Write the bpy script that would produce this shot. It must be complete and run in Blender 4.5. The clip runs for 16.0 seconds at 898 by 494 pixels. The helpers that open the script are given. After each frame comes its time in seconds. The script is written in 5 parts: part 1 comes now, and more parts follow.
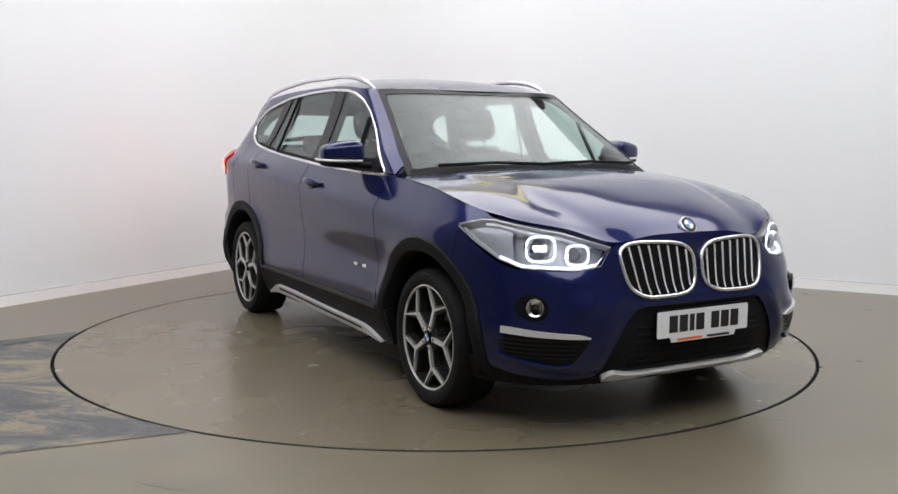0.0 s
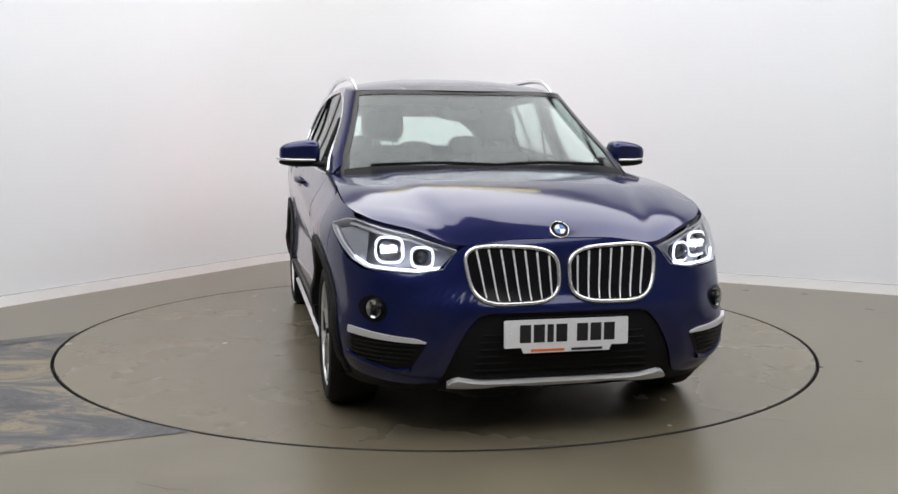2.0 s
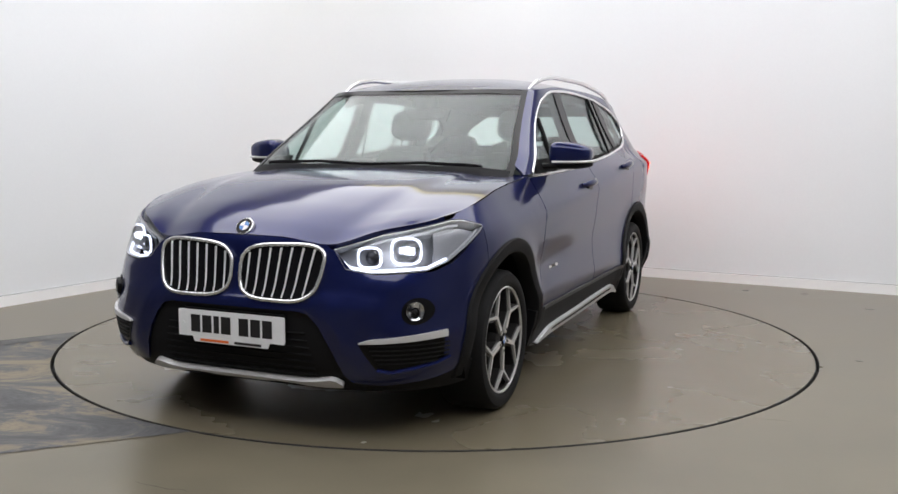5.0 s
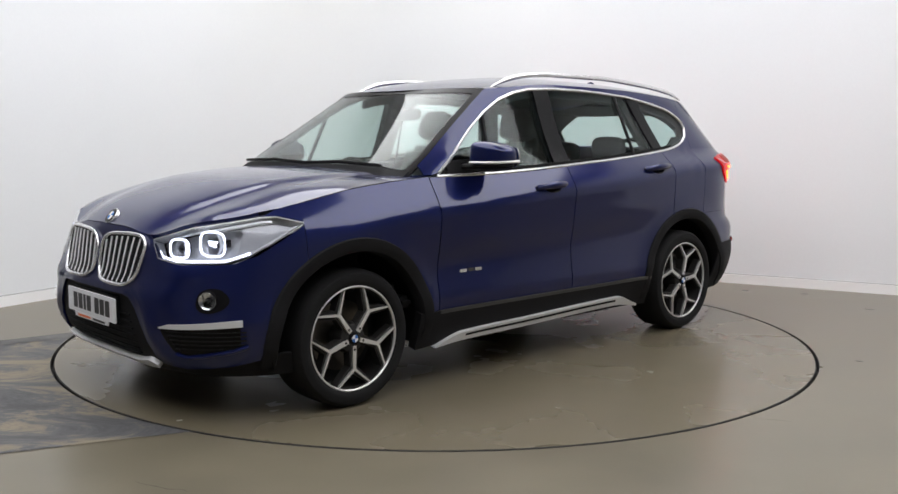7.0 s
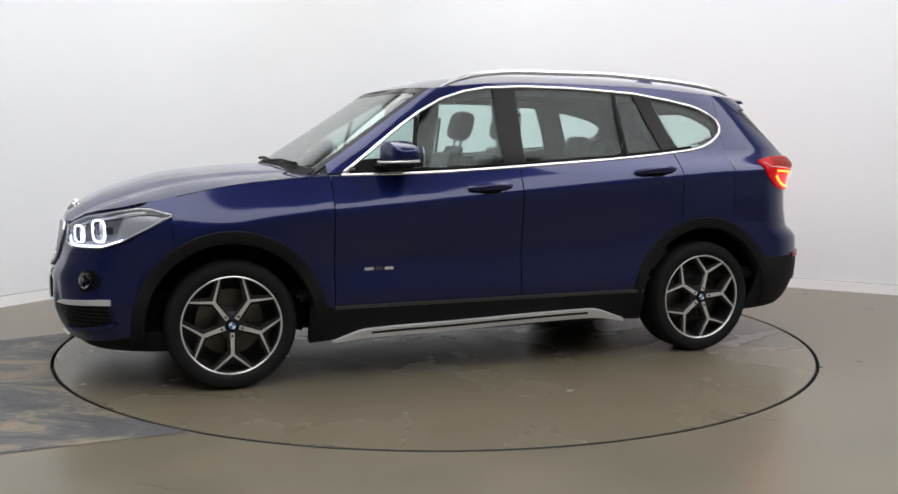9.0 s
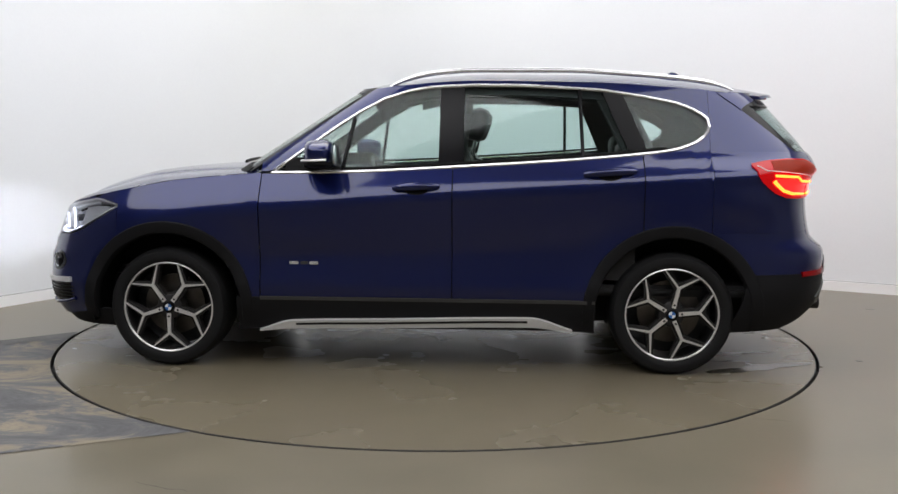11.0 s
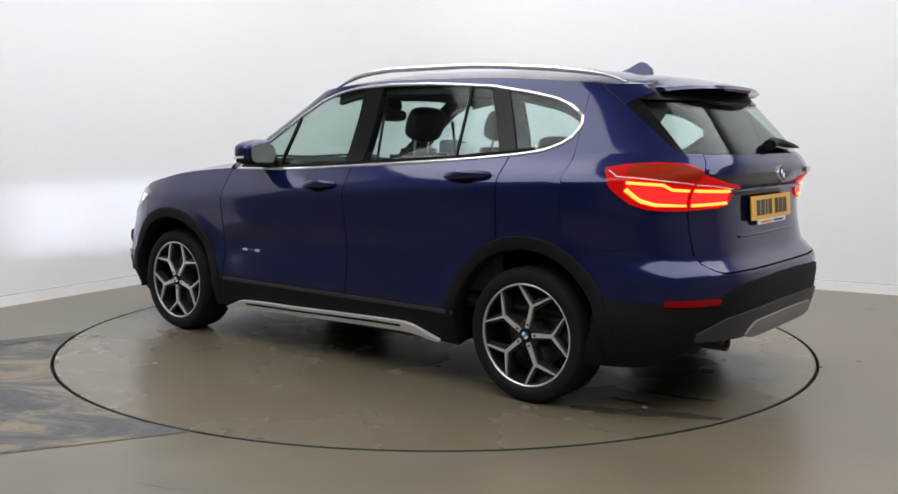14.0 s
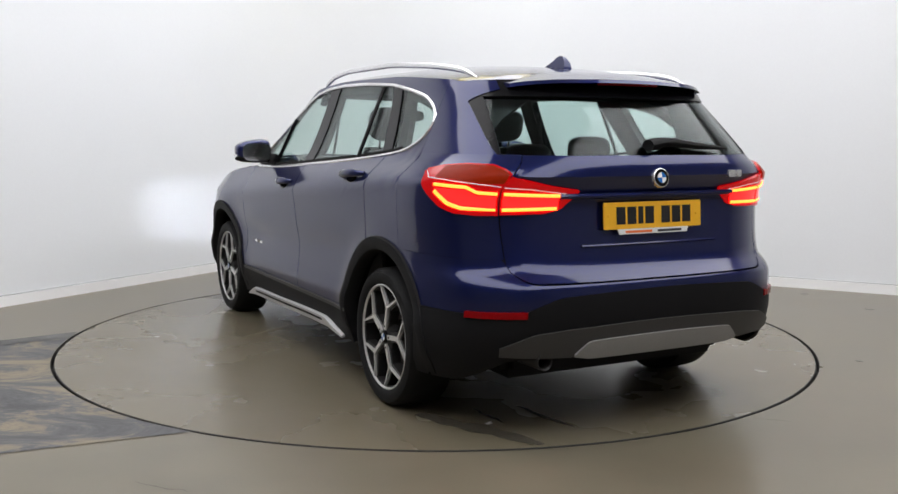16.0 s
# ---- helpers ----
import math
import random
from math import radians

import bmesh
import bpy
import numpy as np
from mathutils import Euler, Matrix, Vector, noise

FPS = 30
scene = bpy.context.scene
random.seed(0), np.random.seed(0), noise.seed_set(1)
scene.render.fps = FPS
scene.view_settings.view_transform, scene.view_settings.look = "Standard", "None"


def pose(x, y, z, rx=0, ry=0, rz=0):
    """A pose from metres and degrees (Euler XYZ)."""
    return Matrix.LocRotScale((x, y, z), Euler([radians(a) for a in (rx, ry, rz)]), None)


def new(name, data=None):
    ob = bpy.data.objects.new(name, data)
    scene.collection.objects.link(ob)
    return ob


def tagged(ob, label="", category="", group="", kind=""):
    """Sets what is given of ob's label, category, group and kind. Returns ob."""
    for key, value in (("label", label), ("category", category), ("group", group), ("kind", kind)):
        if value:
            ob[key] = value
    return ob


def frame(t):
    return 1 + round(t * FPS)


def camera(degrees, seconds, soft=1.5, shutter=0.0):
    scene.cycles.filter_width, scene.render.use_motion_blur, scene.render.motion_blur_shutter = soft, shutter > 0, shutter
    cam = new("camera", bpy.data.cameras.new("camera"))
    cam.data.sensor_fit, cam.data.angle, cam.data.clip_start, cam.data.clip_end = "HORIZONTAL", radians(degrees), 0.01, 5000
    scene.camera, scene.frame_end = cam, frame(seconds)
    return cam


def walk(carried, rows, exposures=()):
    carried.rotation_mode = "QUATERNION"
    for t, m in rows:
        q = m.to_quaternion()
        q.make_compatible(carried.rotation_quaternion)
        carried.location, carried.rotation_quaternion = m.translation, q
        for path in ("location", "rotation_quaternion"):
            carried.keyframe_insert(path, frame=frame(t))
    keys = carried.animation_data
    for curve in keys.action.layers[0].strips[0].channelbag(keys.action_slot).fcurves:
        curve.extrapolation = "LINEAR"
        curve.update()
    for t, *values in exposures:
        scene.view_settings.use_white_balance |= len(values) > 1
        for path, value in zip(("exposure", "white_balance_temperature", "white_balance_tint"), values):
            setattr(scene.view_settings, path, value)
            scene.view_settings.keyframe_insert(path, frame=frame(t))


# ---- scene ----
# ---------------------------------------------------------------- camera
EYE = (0.0, -5.856, 1.2386)
cam = camera(50.88, 16.0)
STAND = pose(*EYE, 90 - 6.707, 0, -0.72) @ pose(0, 0, 0, 0, 0, 0.28)
walk(cam, [(0.0, STAND), (16.0, STAND)])

# ---------------------------------------------------------------- world and light
scene.view_settings.exposure = 0.0
world = bpy.data.worlds.new("world")
world.use_nodes = True
world.node_tree.nodes["Background"].inputs[0].default_value = (0.5, 0.5, 0.5, 1)
world.node_tree.nodes["Background"].inputs[1].default_value = 0.02
scene.world = world
PANEL_GLOW = 3.116


# ---------------------------------------------------------------- materials
def material(name, base, rough=0.5, metal=0.0, grain=0.0, grain_scale=40.0, stain=0.0, stain_scale=2.0,
             bump=0.0, tint=None, coat=0.0, coat_rough=0.03, glow=None, strength=0.0, spec=0.5, rough_var=0.0):
    m = bpy.data.materials.new(name)
    m.use_nodes = True
    nt = m.node_tree
    b = nt.nodes["Principled BSDF"]
    b.inputs["Base Color"].default_value = (*base, 1)
    b.inputs["Roughness"].default_value = rough
    b.inputs["Metallic"].default_value = metal
    b.inputs["Coat Weight"].default_value = coat
    b.inputs["Coat Roughness"].default_value = coat_rough
    b.inputs["Specular IOR Level"].default_value = spec
    if tint:
        b.inputs["Specular Tint"].default_value = (*tint, 1)
    if glow:
        b.inputs["Emission Color"].default_value = (*glow, 1)
        b.inputs["Emission Strength"].default_value = strength
    if grain or stain or bump or rough_var:
        tc = nt.nodes.new("ShaderNodeTexCoord")
        fine = nt.nodes.new("ShaderNodeTexNoise")
        fine.inputs["Scale"].default_value = grain_scale
        fine.inputs["Detail"].default_value = 5
        broad = nt.nodes.new("ShaderNodeTexNoise")
        broad.inputs["Scale"].default_value = stain_scale
        broad.inputs["Detail"].default_value = 4
        for n in (fine, broad):
            nt.links.new(tc.outputs["Object"], n.inputs["Vector"])
        last = None
        for n, amount in ((fine, grain), (broad, stain)):
            if not amount:
                continue
            mr = nt.nodes.new("ShaderNodeMapRange")
            mr.inputs["From Min"].default_value, mr.inputs["From Max"].default_value = 0.3, 0.7
            mr.inputs["To Min"].default_value, mr.inputs["To Max"].default_value = 1 - amount, 1 + amount
            nt.links.new(n.outputs["Fac"], mr.inputs["Value"])
            mx = nt.nodes.new("ShaderNodeMix")
            mx.data_type, mx.blend_type = "RGBA", "MULTIPLY"
            mx.inputs["Factor"].default_value = 1
            if last:
                nt.links.new(last, mx.inputs[6])
            else:
                mx.inputs[6].default_value = (*base, 1)
            nt.links.new(mr.outputs["Result"], mx.inputs[7])
            last = mx.outputs[2]
        if last:
            nt.links.new(last, b.inputs["Base Color"])
        if bump:
            bp = nt.nodes.new("ShaderNodeBump")
            bp.inputs["Strength"].default_value = bump
            bp.inputs["Distance"].default_value = 0.002
            nt.links.new(fine.outputs["Fac"], bp.inputs["Height"])
            nt.links.new(bp.outputs["Normal"], b.inputs["Normal"])
        if rough_var:
            rr = nt.nodes.new("ShaderNodeMapRange")
            rr.inputs["From Min"].default_value, rr.inputs["From Max"].default_value = 0.1, 0.9
            rr.inputs["To Min"].default_value, rr.inputs["To Max"].default_value = rough - rough_var, rough + rough_var
            nt.links.new(broad.outputs["Fac"], rr.inputs["Value"])
            nt.links.new(rr.outputs["Result"], b.inputs["Roughness"])
    return m


def glass_material(name, tint, gloss=0.02, least=0.022, power=5.0):
    """A thin pane: tinted see-through with a mirror coat that grows at grazing angles."""
    m = bpy.data.materials.new(name)
    m.use_nodes = True
    nt = m.node_tree
    nt.nodes.clear()
    out = nt.nodes.new("ShaderNodeOutputMaterial")
    clear = nt.nodes.new("ShaderNodeBsdfTransparent")
    clear.inputs[0].default_value = (*tint, 1)
    shine = nt.nodes.new("ShaderNodeBsdfGlossy")
    shine.inputs["Roughness"].default_value = gloss
    lw = nt.nodes.new("ShaderNodeLayerWeight")
    lw.inputs["Blend"].default_value = 0.5
    pw = nt.nodes.new("ShaderNodeMath")
    pw.operation = "POWER"
    pw.inputs[1].default_value = power
    nt.links.new(lw.outputs["Facing"], pw.inputs[0])
    fr = nt.nodes.new("ShaderNodeMapRange")
    fr.inputs["To Min"].default_value, fr.inputs["To Max"].default_value = least, 0.85
    nt.links.new(pw.outputs[0], fr.inputs["Value"])
    mx = nt.nodes.new("ShaderNodeMixShader")
    nt.links.new(fr.outputs[0], mx.inputs[0])
    nt.links.new(clear.outputs[0], mx.inputs[1])
    nt.links.new(shine.outputs[0], mx.inputs[2])
    nt.links.new(mx.outputs[0], out.inputs[0])
    return m


WALL = material("wall_paint", (0.772, 0.788, 0.808), 0.75, stain=0.012, stain_scale=0.7, grain=0.008, grain_scale=60, bump=0.04)
# tones of the unseen walls, set by how they reflect in the car
PALE_WALL = material("unseen_pale_wall", (0.33, 0.33, 0.34), 0.8, stain=0.05, stain_scale=0.8)
DARK_WALL = material("unseen_dark_wall", (0.15, 0.15, 0.155), 0.8, stain=0.2, stain_scale=0.8)
CEILING = material("ceiling_paint", (0.62, 0.62, 0.63), 0.85, stain=0.02)
SKIRT = material("skirting_paint", (0.90, 0.90, 0.90), 0.4, stain=0.03)
SKIRT_SHADE = material("skirting_shade_grey", (0.42, 0.42, 0.42), 0.6, stain=0.1, stain_scale=3)
FLOOR = material("floor_paint", (0.143, 0.125, 0.090), 0.29, spec=0.38, grain=0.02, grain_scale=90, stain=0.14, stain_scale=1.5, rough_var=0.04)
TABLE = material("turntable_paint", (0.142, 0.122, 0.084), 0.27, spec=0.40, grain=0.015, grain_scale=90, stain=0.07, stain_scale=1.3, rough_var=0.04)
GAP = material("gap_black", (0.012, 0.011, 0.010), 0.8)
PAINT = material("blue_paint", (0.0076, 0.0122, 0.068), 0.36, metal=0.6, spec=0.12, tint=(0.06, 0.08, 0.40), grain=0.06, grain_scale=900, coat=1.0, coat_rough=0.085)
PAINT.node_tree.nodes["Principled BSDF"].inputs["Coat IOR"].default_value = 1.50
TRIM = material("black_plastic", (0.0078, 0.0078, 0.0088), 0.6, spec=0.14, grain=0.15, grain_scale=400, bump=0.15, stain=0.1)
GLOSS_BLACK = material("gloss_black", (0.006, 0.006, 0.007), 0.22, spec=0.16, grain=0.05)
CABIN = material("cabin_dark", (0.018, 0.018, 0.020), 0.7, grain=0.15, grain_scale=200, bump=0.1)
LEATHER = material("seat_leather", (0.022, 0.021, 0.022), 0.45, grain=0.2, grain_scale=150, bump=0.3)
CHROME = material("satin_chrome", (0.78, 0.78, 0.79), 0.22, metal=0.78, grain=0.02)
SILVER = material("silver_trim", (0.66, 0.66, 0.67), 0.36, metal=0.4, grain=0.04, grain_scale=200)
RUBBER = material("tyre_rubber", (0.0075, 0.0075, 0.008), 0.7, spec=0.2, grain=0.2, grain_scale=120, bump=0.25)
ALLOY = material("machined_alloy", (0.70, 0.69, 0.68), 0.28, metal=0.6, grain=0.05, grain_scale=300)
GREY_ALLOY = material("grey_alloy", (0.024, 0.023, 0.023), 0.38, metal=0.2, spec=0.22, grain=0.08)
DISC = material("brake_disc_steel", (0.12, 0.11, 0.10), 0.4, metal=1.0, stain=0.3, stain_scale=8)
GLASS = glass_material("window_glass", (0.86, 0.930, 0.915))
SCREEN = glass_material("windscreen_glass", (0.89, 0.945, 0.925), least=0.026, power=4.1)
LENS = glass_material("lamp_lens", (0.93, 0.94, 0.96))

# ---------------------------------------------------------------- small mesh helpers


def part(name, bm, mat, parent, label="", smooth=38, extra=()):
    me = bpy.data.meshes.new(name)
    bm.normal_update()
    bm.to_mesh(me)
    bm.free()
    me.materials.append(mat)
    for e in extra:
        me.materials.append(e)
    if smooth:
        for p in me.polygons:
            p.use_smooth = True
        me.set_sharp_from_angle(angle=radians(smooth))
    ob = new(name, me)
    ob.parent = parent
    if label:
        ob["label"] = label
    return ob


def cubic(xs, ys):
    """A smooth monotone curve through knots, as a function."""
    xs, ys = np.array(xs, float), np.array(ys, float)
    if xs[0] > xs[-1]:
        xs, ys = xs[::-1], ys[::-1]
    h, d = np.diff(xs), np.diff(ys) / np.diff(xs)
    m = np.zeros(len(xs))
    m[0], m[-1] = d[0], d[-1]
    for i in range(1, len(xs) - 1):
        if d[i - 1] * d[i] > 0:
            w1, w2 = 2 * h[i] + h[i - 1], h[i] + 2 * h[i - 1]
            m[i] = (w1 + w2) / (w1 / d[i - 1] + w2 / d[i])

    def f(v):
        v = min(max(v, xs[0]), xs[-1])
        i = min(max(int(np.searchsorted(xs, v)) - 1, 0), len(xs) - 2)
        t = (v - xs[i]) / h[i]
        return float((1 + 2 * t) * (1 - t) ** 2 * ys[i] + t * (1 - t) ** 2 * h[i] * m[i]
                     + t * t * (3 - 2 * t) * ys[i + 1] + t * t * (t - 1) * h[i] * m[i + 1])
    return f


def linear(xs, ys):
    pairs = sorted(zip(xs, ys))
    ax, ay = [p[0] for p in pairs], [p[1] for p in pairs]
    return lambda v: float(np.interp(v, ax, ay))


def sheet(bm, rows, flip=False):
    """Quads over rows of points; returns the rows of vertices."""
    vs = [[bm.verts.new(p) for p in r] for r in rows]
    for a, b in zip(vs, vs[1:]):
        for i in range(len(a) - 1):
            q = (a[i], a[i + 1], b[i + 1], b[i])
            bm.faces.new(q[::-1] if flip else q)
    return vs


def shell(fn, cols, bot, top, nz, off=0.0, thick=0.012, flip=False, side=1):
    """A panel with thickness over fn(c, z), between the curves bot and top."""
    rows_o, rows_i = [], []
    for c in cols:
        lo, hi = bot(c), top(c)
        hi = max(hi, lo + 0.001)
        ro, ri = [], []
        for k in range(nz + 1):
            z = lo + (hi - lo) * k / nz
            p = fn(c, z)
            e = 0.004
            n = (fn(c + e, z) - fn(c - e, z)).cross(fn(c, z + e) - fn(c, z - e))
            n = n.normalized() if n.length > 1e-9 else Vector((0, 0, 1))
            if n.dot(p - Vector((0.0 if abs(p.x) > 1.2 else p.x, 0, 0.7))) < 0:
                n = -n
            o, i = p + n * off, p + n * (off - thick)
            if side < 0:
                o.y, i.y = -o.y, -i.y
            ro.append(o)
            ri.append(i)
        rows_o.append(ro)
        rows_i.append(ri)
    bm = bmesh.new()
    vo = sheet(bm, rows_o)
    vi = sheet(bm, rows_i, flip=True)
    for f in bm.faces[-(len(cols) - 1) * nz:]:
        f.material_index = 1
    ring_o = vo[0] + [r[-1] for r in vo[1:]] + vo[-1][::-1][1:] + [r[0] for r in vo[-2:0:-1]]
    ring_i = vi[0] + [r[-1] for r in vi[1:]] + vi[-1][::-1][1:] + [r[0] for r in vi[-2:0:-1]]
    for k in range(len(ring_o)):
        a, b, c2, d = ring_o[k], ring_o[(k + 1) % len(ring_o)], ring_i[(k + 1) % len(ring_o)], ring_i[k]
        try:
            bm.faces.new((b, a, d, c2))
        except ValueError:
            pass
    bmesh.ops.recalc_face_normals(bm, faces=bm.faces)
    return bm


def tube(points, radius, sides=8, closed=False, flat=1.0):
    """A rod along a line of points; flat squeezes it upright."""
    bm = bmesh.new()
    pts = [Vector(p) for p in points]
    n = len(pts)
    rings = []
    for i, p in enumerate(pts):
        a = pts[(i - 1) % n] if closed or i else pts[0]
        b = pts[(i + 1) % n] if closed or i < n - 1 else pts[-1]
        t = (b - a).normalized()
        s = t.cross(Vector((0, 0, 1)))
        if s.length < 0.05:
            s = t.cross(Vector((1, 0, 0)))
        s.normalize()
        w = s.cross(t)
        rr = radius(i / max(1, n - 1)) if callable(radius) else radius
        rings.append([bm.verts.new(p + s * (rr * math.cos(k * 2 * math.pi / sides)) + w * (rr * flat * math.sin(k * 2 * math.pi / sides))) for k in range(sides)])
    for i in range(n if closed else n - 1):
        a, b = rings[i], rings[(i + 1) % n]
        for k in range(sides):
            bm.faces.new((a[k], a[(k + 1) % sides], b[(k + 1) % sides], b[k]))
    if not closed:
        bm.faces.new(rings[0])
        bm.faces.new(rings[-1][::-1])
    bmesh.ops.recalc_face_normals(bm, faces=bm.faces)
    return bm


def lathe(profile, n=64, axis="y"):
    """A turned body round an axis; profile is (radius, along)."""
    bm = bmesh.new()
    rings = []
    for r, a in profile:
        ring = []
        for k in range(n):
            t = 2 * math.pi * k / n
            c, s = r * math.cos(t), r * math.sin(t)
            ring.append(bm.verts.new((c, a, s) if axis == "y" else (a, c, s) if axis == "x" else (c, s, a)))
        rings.append(ring)
    for a, b in zip(rings, rings[1:]):
        for k in range(n):
            bm.faces.new((a[k], a[(k + 1) % n], b[(k + 1) % n], b[k]))
    bmesh.ops.recalc_face_normals(bm, faces=bm.faces)
    return bm


def slab(outline, depth, m=None, bevel=0.0):
    """A flat plate: an outline in x, z pulled along y by depth."""
    bm = bmesh.new()
    a = [bm.verts.new((x, 0, z)) for x, z in outline]
    b = [bm.verts.new((x, depth, z)) for x, z in outline]
    bm.faces.new(a)
    bm.faces.new(b[::-1])
    for i in range(len(a)):
        j = (i + 1) % len(a)
        bm.faces.new((a[i], b[i], b[j], a[j]))
    if bevel:
        bmesh.ops.bevel(bm, geom=bm.edges[:], offset=bevel, segments=2, affect="EDGES")
    bmesh.ops.recalc_face_normals(bm, faces=bm.faces)
    if m is not None:
        bm.transform(m)
    return bm


def block(lo, hi, bevel=0.0, segments=2):
    bm = bmesh.new()
    bmesh.ops.create_cube(bm, size=1)
    for v in bm.verts:
        v.co = Vector([(l + h) / 2 + c * (h - l) for l, h, c in zip(lo, hi, v.co)])
    if bevel:
        bmesh.ops.bevel(bm, geom=bm.edges[:], offset=bevel, segments=segments, affect="EDGES")
    return bm


def oval(cx, cz, w, h, n=24, power=2.6):
    out = []
    for k in range(n):
        t = 2 * math.pi * k / n
        c, s = math.cos(t), math.sin(t)
        out.append((cx + w * math.copysign(abs(c) ** (2 / power), c), cz + h * math.copysign(abs(s) ** (2 / power), s)))
    return out


def mirrored(bm):
    out = bm.copy()
    for v in out.verts:
        v.co.y = -v.co.y
    bmesh.ops.reverse_faces(out, faces=out.faces)
    return out


# ---------------------------------------------------------------- the room
CORNER = Vector((-1.167, 4.11, 0))
DIR_L = Vector((0.5215, 0.8533, 0))
DIR_R = Vector((0.8806, -0.4738, 0))
ROOM_H = 4.0
LEN_L, LEN_R = 13.0, 11.5
WHITE_L = 5.1
FILLET = 1.1
RADIUS = 2.2412


def plan_line():
    """The white walls' inner face: one side, the rounded corner, the other side."""
    p1, p2 = CORNER - DIR_L * FILLET, CORNER + DIR_R * FILLET
    pts = [CORNER - DIR_L * WHITE_L]
    pts += [p1.lerp(CORNER, t).lerp(CORNER.lerp(p2, t), t) for t in [k / 16 for k in range(17)]]
    pts.append(CORNER + DIR_R * LEN_R)
    return pts


def wall_strip(pts, z0, z1, depth):
    """A wall of some depth behind a line of points (its room side on the right hand)."""
    bm = bmesh.new()
    rows = []
    for i, p in enumerate(pts):
        a, b = pts[max(i - 1, 0)], pts[min(i + 1, len(pts) - 1)]
        t = (b - a).normalized()
        n = Vector((-t.y, t.x, 0))
        rows.append([(p.x, p.y, z0), (p.x, p.y, z1), (p.x + n.x * depth, p.y + n.y * depth, z1), (p.x + n.x * depth, p.y + n.y * depth, z0), (p.x, p.y, z0)])
    vs = sheet(bm, rows)
    bmesh.ops.remove_doubles(bm, verts=bm.verts, dist=1e-5)
    bmesh.ops.recalc_face_normals(bm, faces=bm.faces)
    return bm


def build_room():
    line = plan_line()
    a, c = CORNER - DIR_L * LEN_L, line[-1]
    q = a + DIR_R * LEN_R
    tagged(part("wall_north", wall_strip(line, 0, ROOM_H, 0.15), WALL, None), "white painted studio wall with a rounded corner", "wall", kind="structure")
    inner = [p - Vector((-(line[min(i + 1, len(line) - 1)] - line[max(i - 1, 0)]).normalized().y, (line[min(i + 1, len(line) - 1)] - line[max(i - 1, 0)]).normalized().x, 0)) * 0.020 for i, p in enumerate(line)]
    tagged(part("baseboard", wall_strip(inner, 0, 0.076, 0.018), SKIRT, None), "low white painted skirting board along the wall", "skirting board", kind="structure")
    # a thin grey strip stands in for the shadow line above the skirting
    shade_line = [p.lerp(q2, 0.55) for p, q2 in zip(line, inner)]
    tagged(part("trim", wall_strip(shade_line, 0.0765, 0.0825, 0.010), SKIRT_SHADE, None), "thin grey painted shadow line above the skirting board", "trim", kind="structure")
    # unseen closing walls: pale ones lighten the car's reflections, the dark one deepens them
    tagged(part("wall_south", wall_strip([q + DIR_R * 0.0, a - DIR_R * 0.15], 0, ROOM_H, 0.15), PALE_WALL, None), "pale grey unseen wall added to lighten the car's reflections", "wall", kind="structure")
    tagged(part("wall_east", wall_strip([c + DIR_R * 0.15, q], 0, ROOM_H, 0.15), PALE_WALL, None), "pale grey unseen wall added to lighten the car's reflections", "wall", kind="structure")
    tagged(part("wall_west", wall_strip([a, line[0]], 0, ROOM_H, 0.15), DARK_WALL, None), "dark grey unseen wall added to darken the car's reflections", "wall", kind="structure")
    # floor with a round well for the turntable
    bm = bmesh.new()
    n = 128
    ring = [Vector((math.cos(2 * math.pi * k / n), math.sin(2 * math.pi * k / n), 0)) for k in range(n)]
    rows = []
    for r, z in ((RADIUS + 0.008, -0.05), (RADIUS + 0.008, -0.003), (RADIUS + 0.011, 0), (4.0, 0), (9.0, 0), (16.0, 0)):
        rows.append([bm.verts.new((p.x * r, p.y * r, z)) for p in ring])
    # the well's wall and bevel are coloured black to keep the gap dark
    for i, (r0, r1) in enumerate(zip(rows, rows[1:])):
        for k in range(n):
            bm.faces.new((r0[k], r1[k], r1[(k + 1) % n], r0[(k + 1) % n])).material_index = 1 if i < 2 else 0
    floor = tagged(part("floor", bm, FLOOR, None, extra=(GAP,)), "grey-brown painted concrete floor with faint stains", "floor", kind="structure")
    bm = bmesh.new()
    bmesh.ops.create_circle(bm, cap_ends=True, segments=96, radius=RADIUS + 0.1)
    bmesh.ops.translate(bm, verts=bm.verts, vec=(0, 0, -0.05))
    tagged(part("floor_well", bm, GAP, None), "black pit under the turntable's edge", "floor gap", kind="structure")
    corners = [a, CORNER, c, q]
    bm = bmesh.new()
    mid = sum(corners, Vector()) / 4
    lo = [bm.verts.new((p.x + (p.x - mid.x) * 0.02, p.y + (p.y - mid.y) * 0.02, ROOM_H)) for p in corners]
    hi = [bm.verts.new((v.co.x, v.co.y, ROOM_H + 0.15)) for v in lo]
    bm.faces.new(lo)
    bm.faces.new(hi[::-1])
    for i in range(4):
        bm.faces.new((lo[i], hi[i], hi[(i + 1) % 4], lo[(i + 1) % 4]))
    tagged(part("ceiling", bm, CEILING, None, smooth=0), "plain pale ceiling above the studio", "ceiling", kind="structure")
    return floor


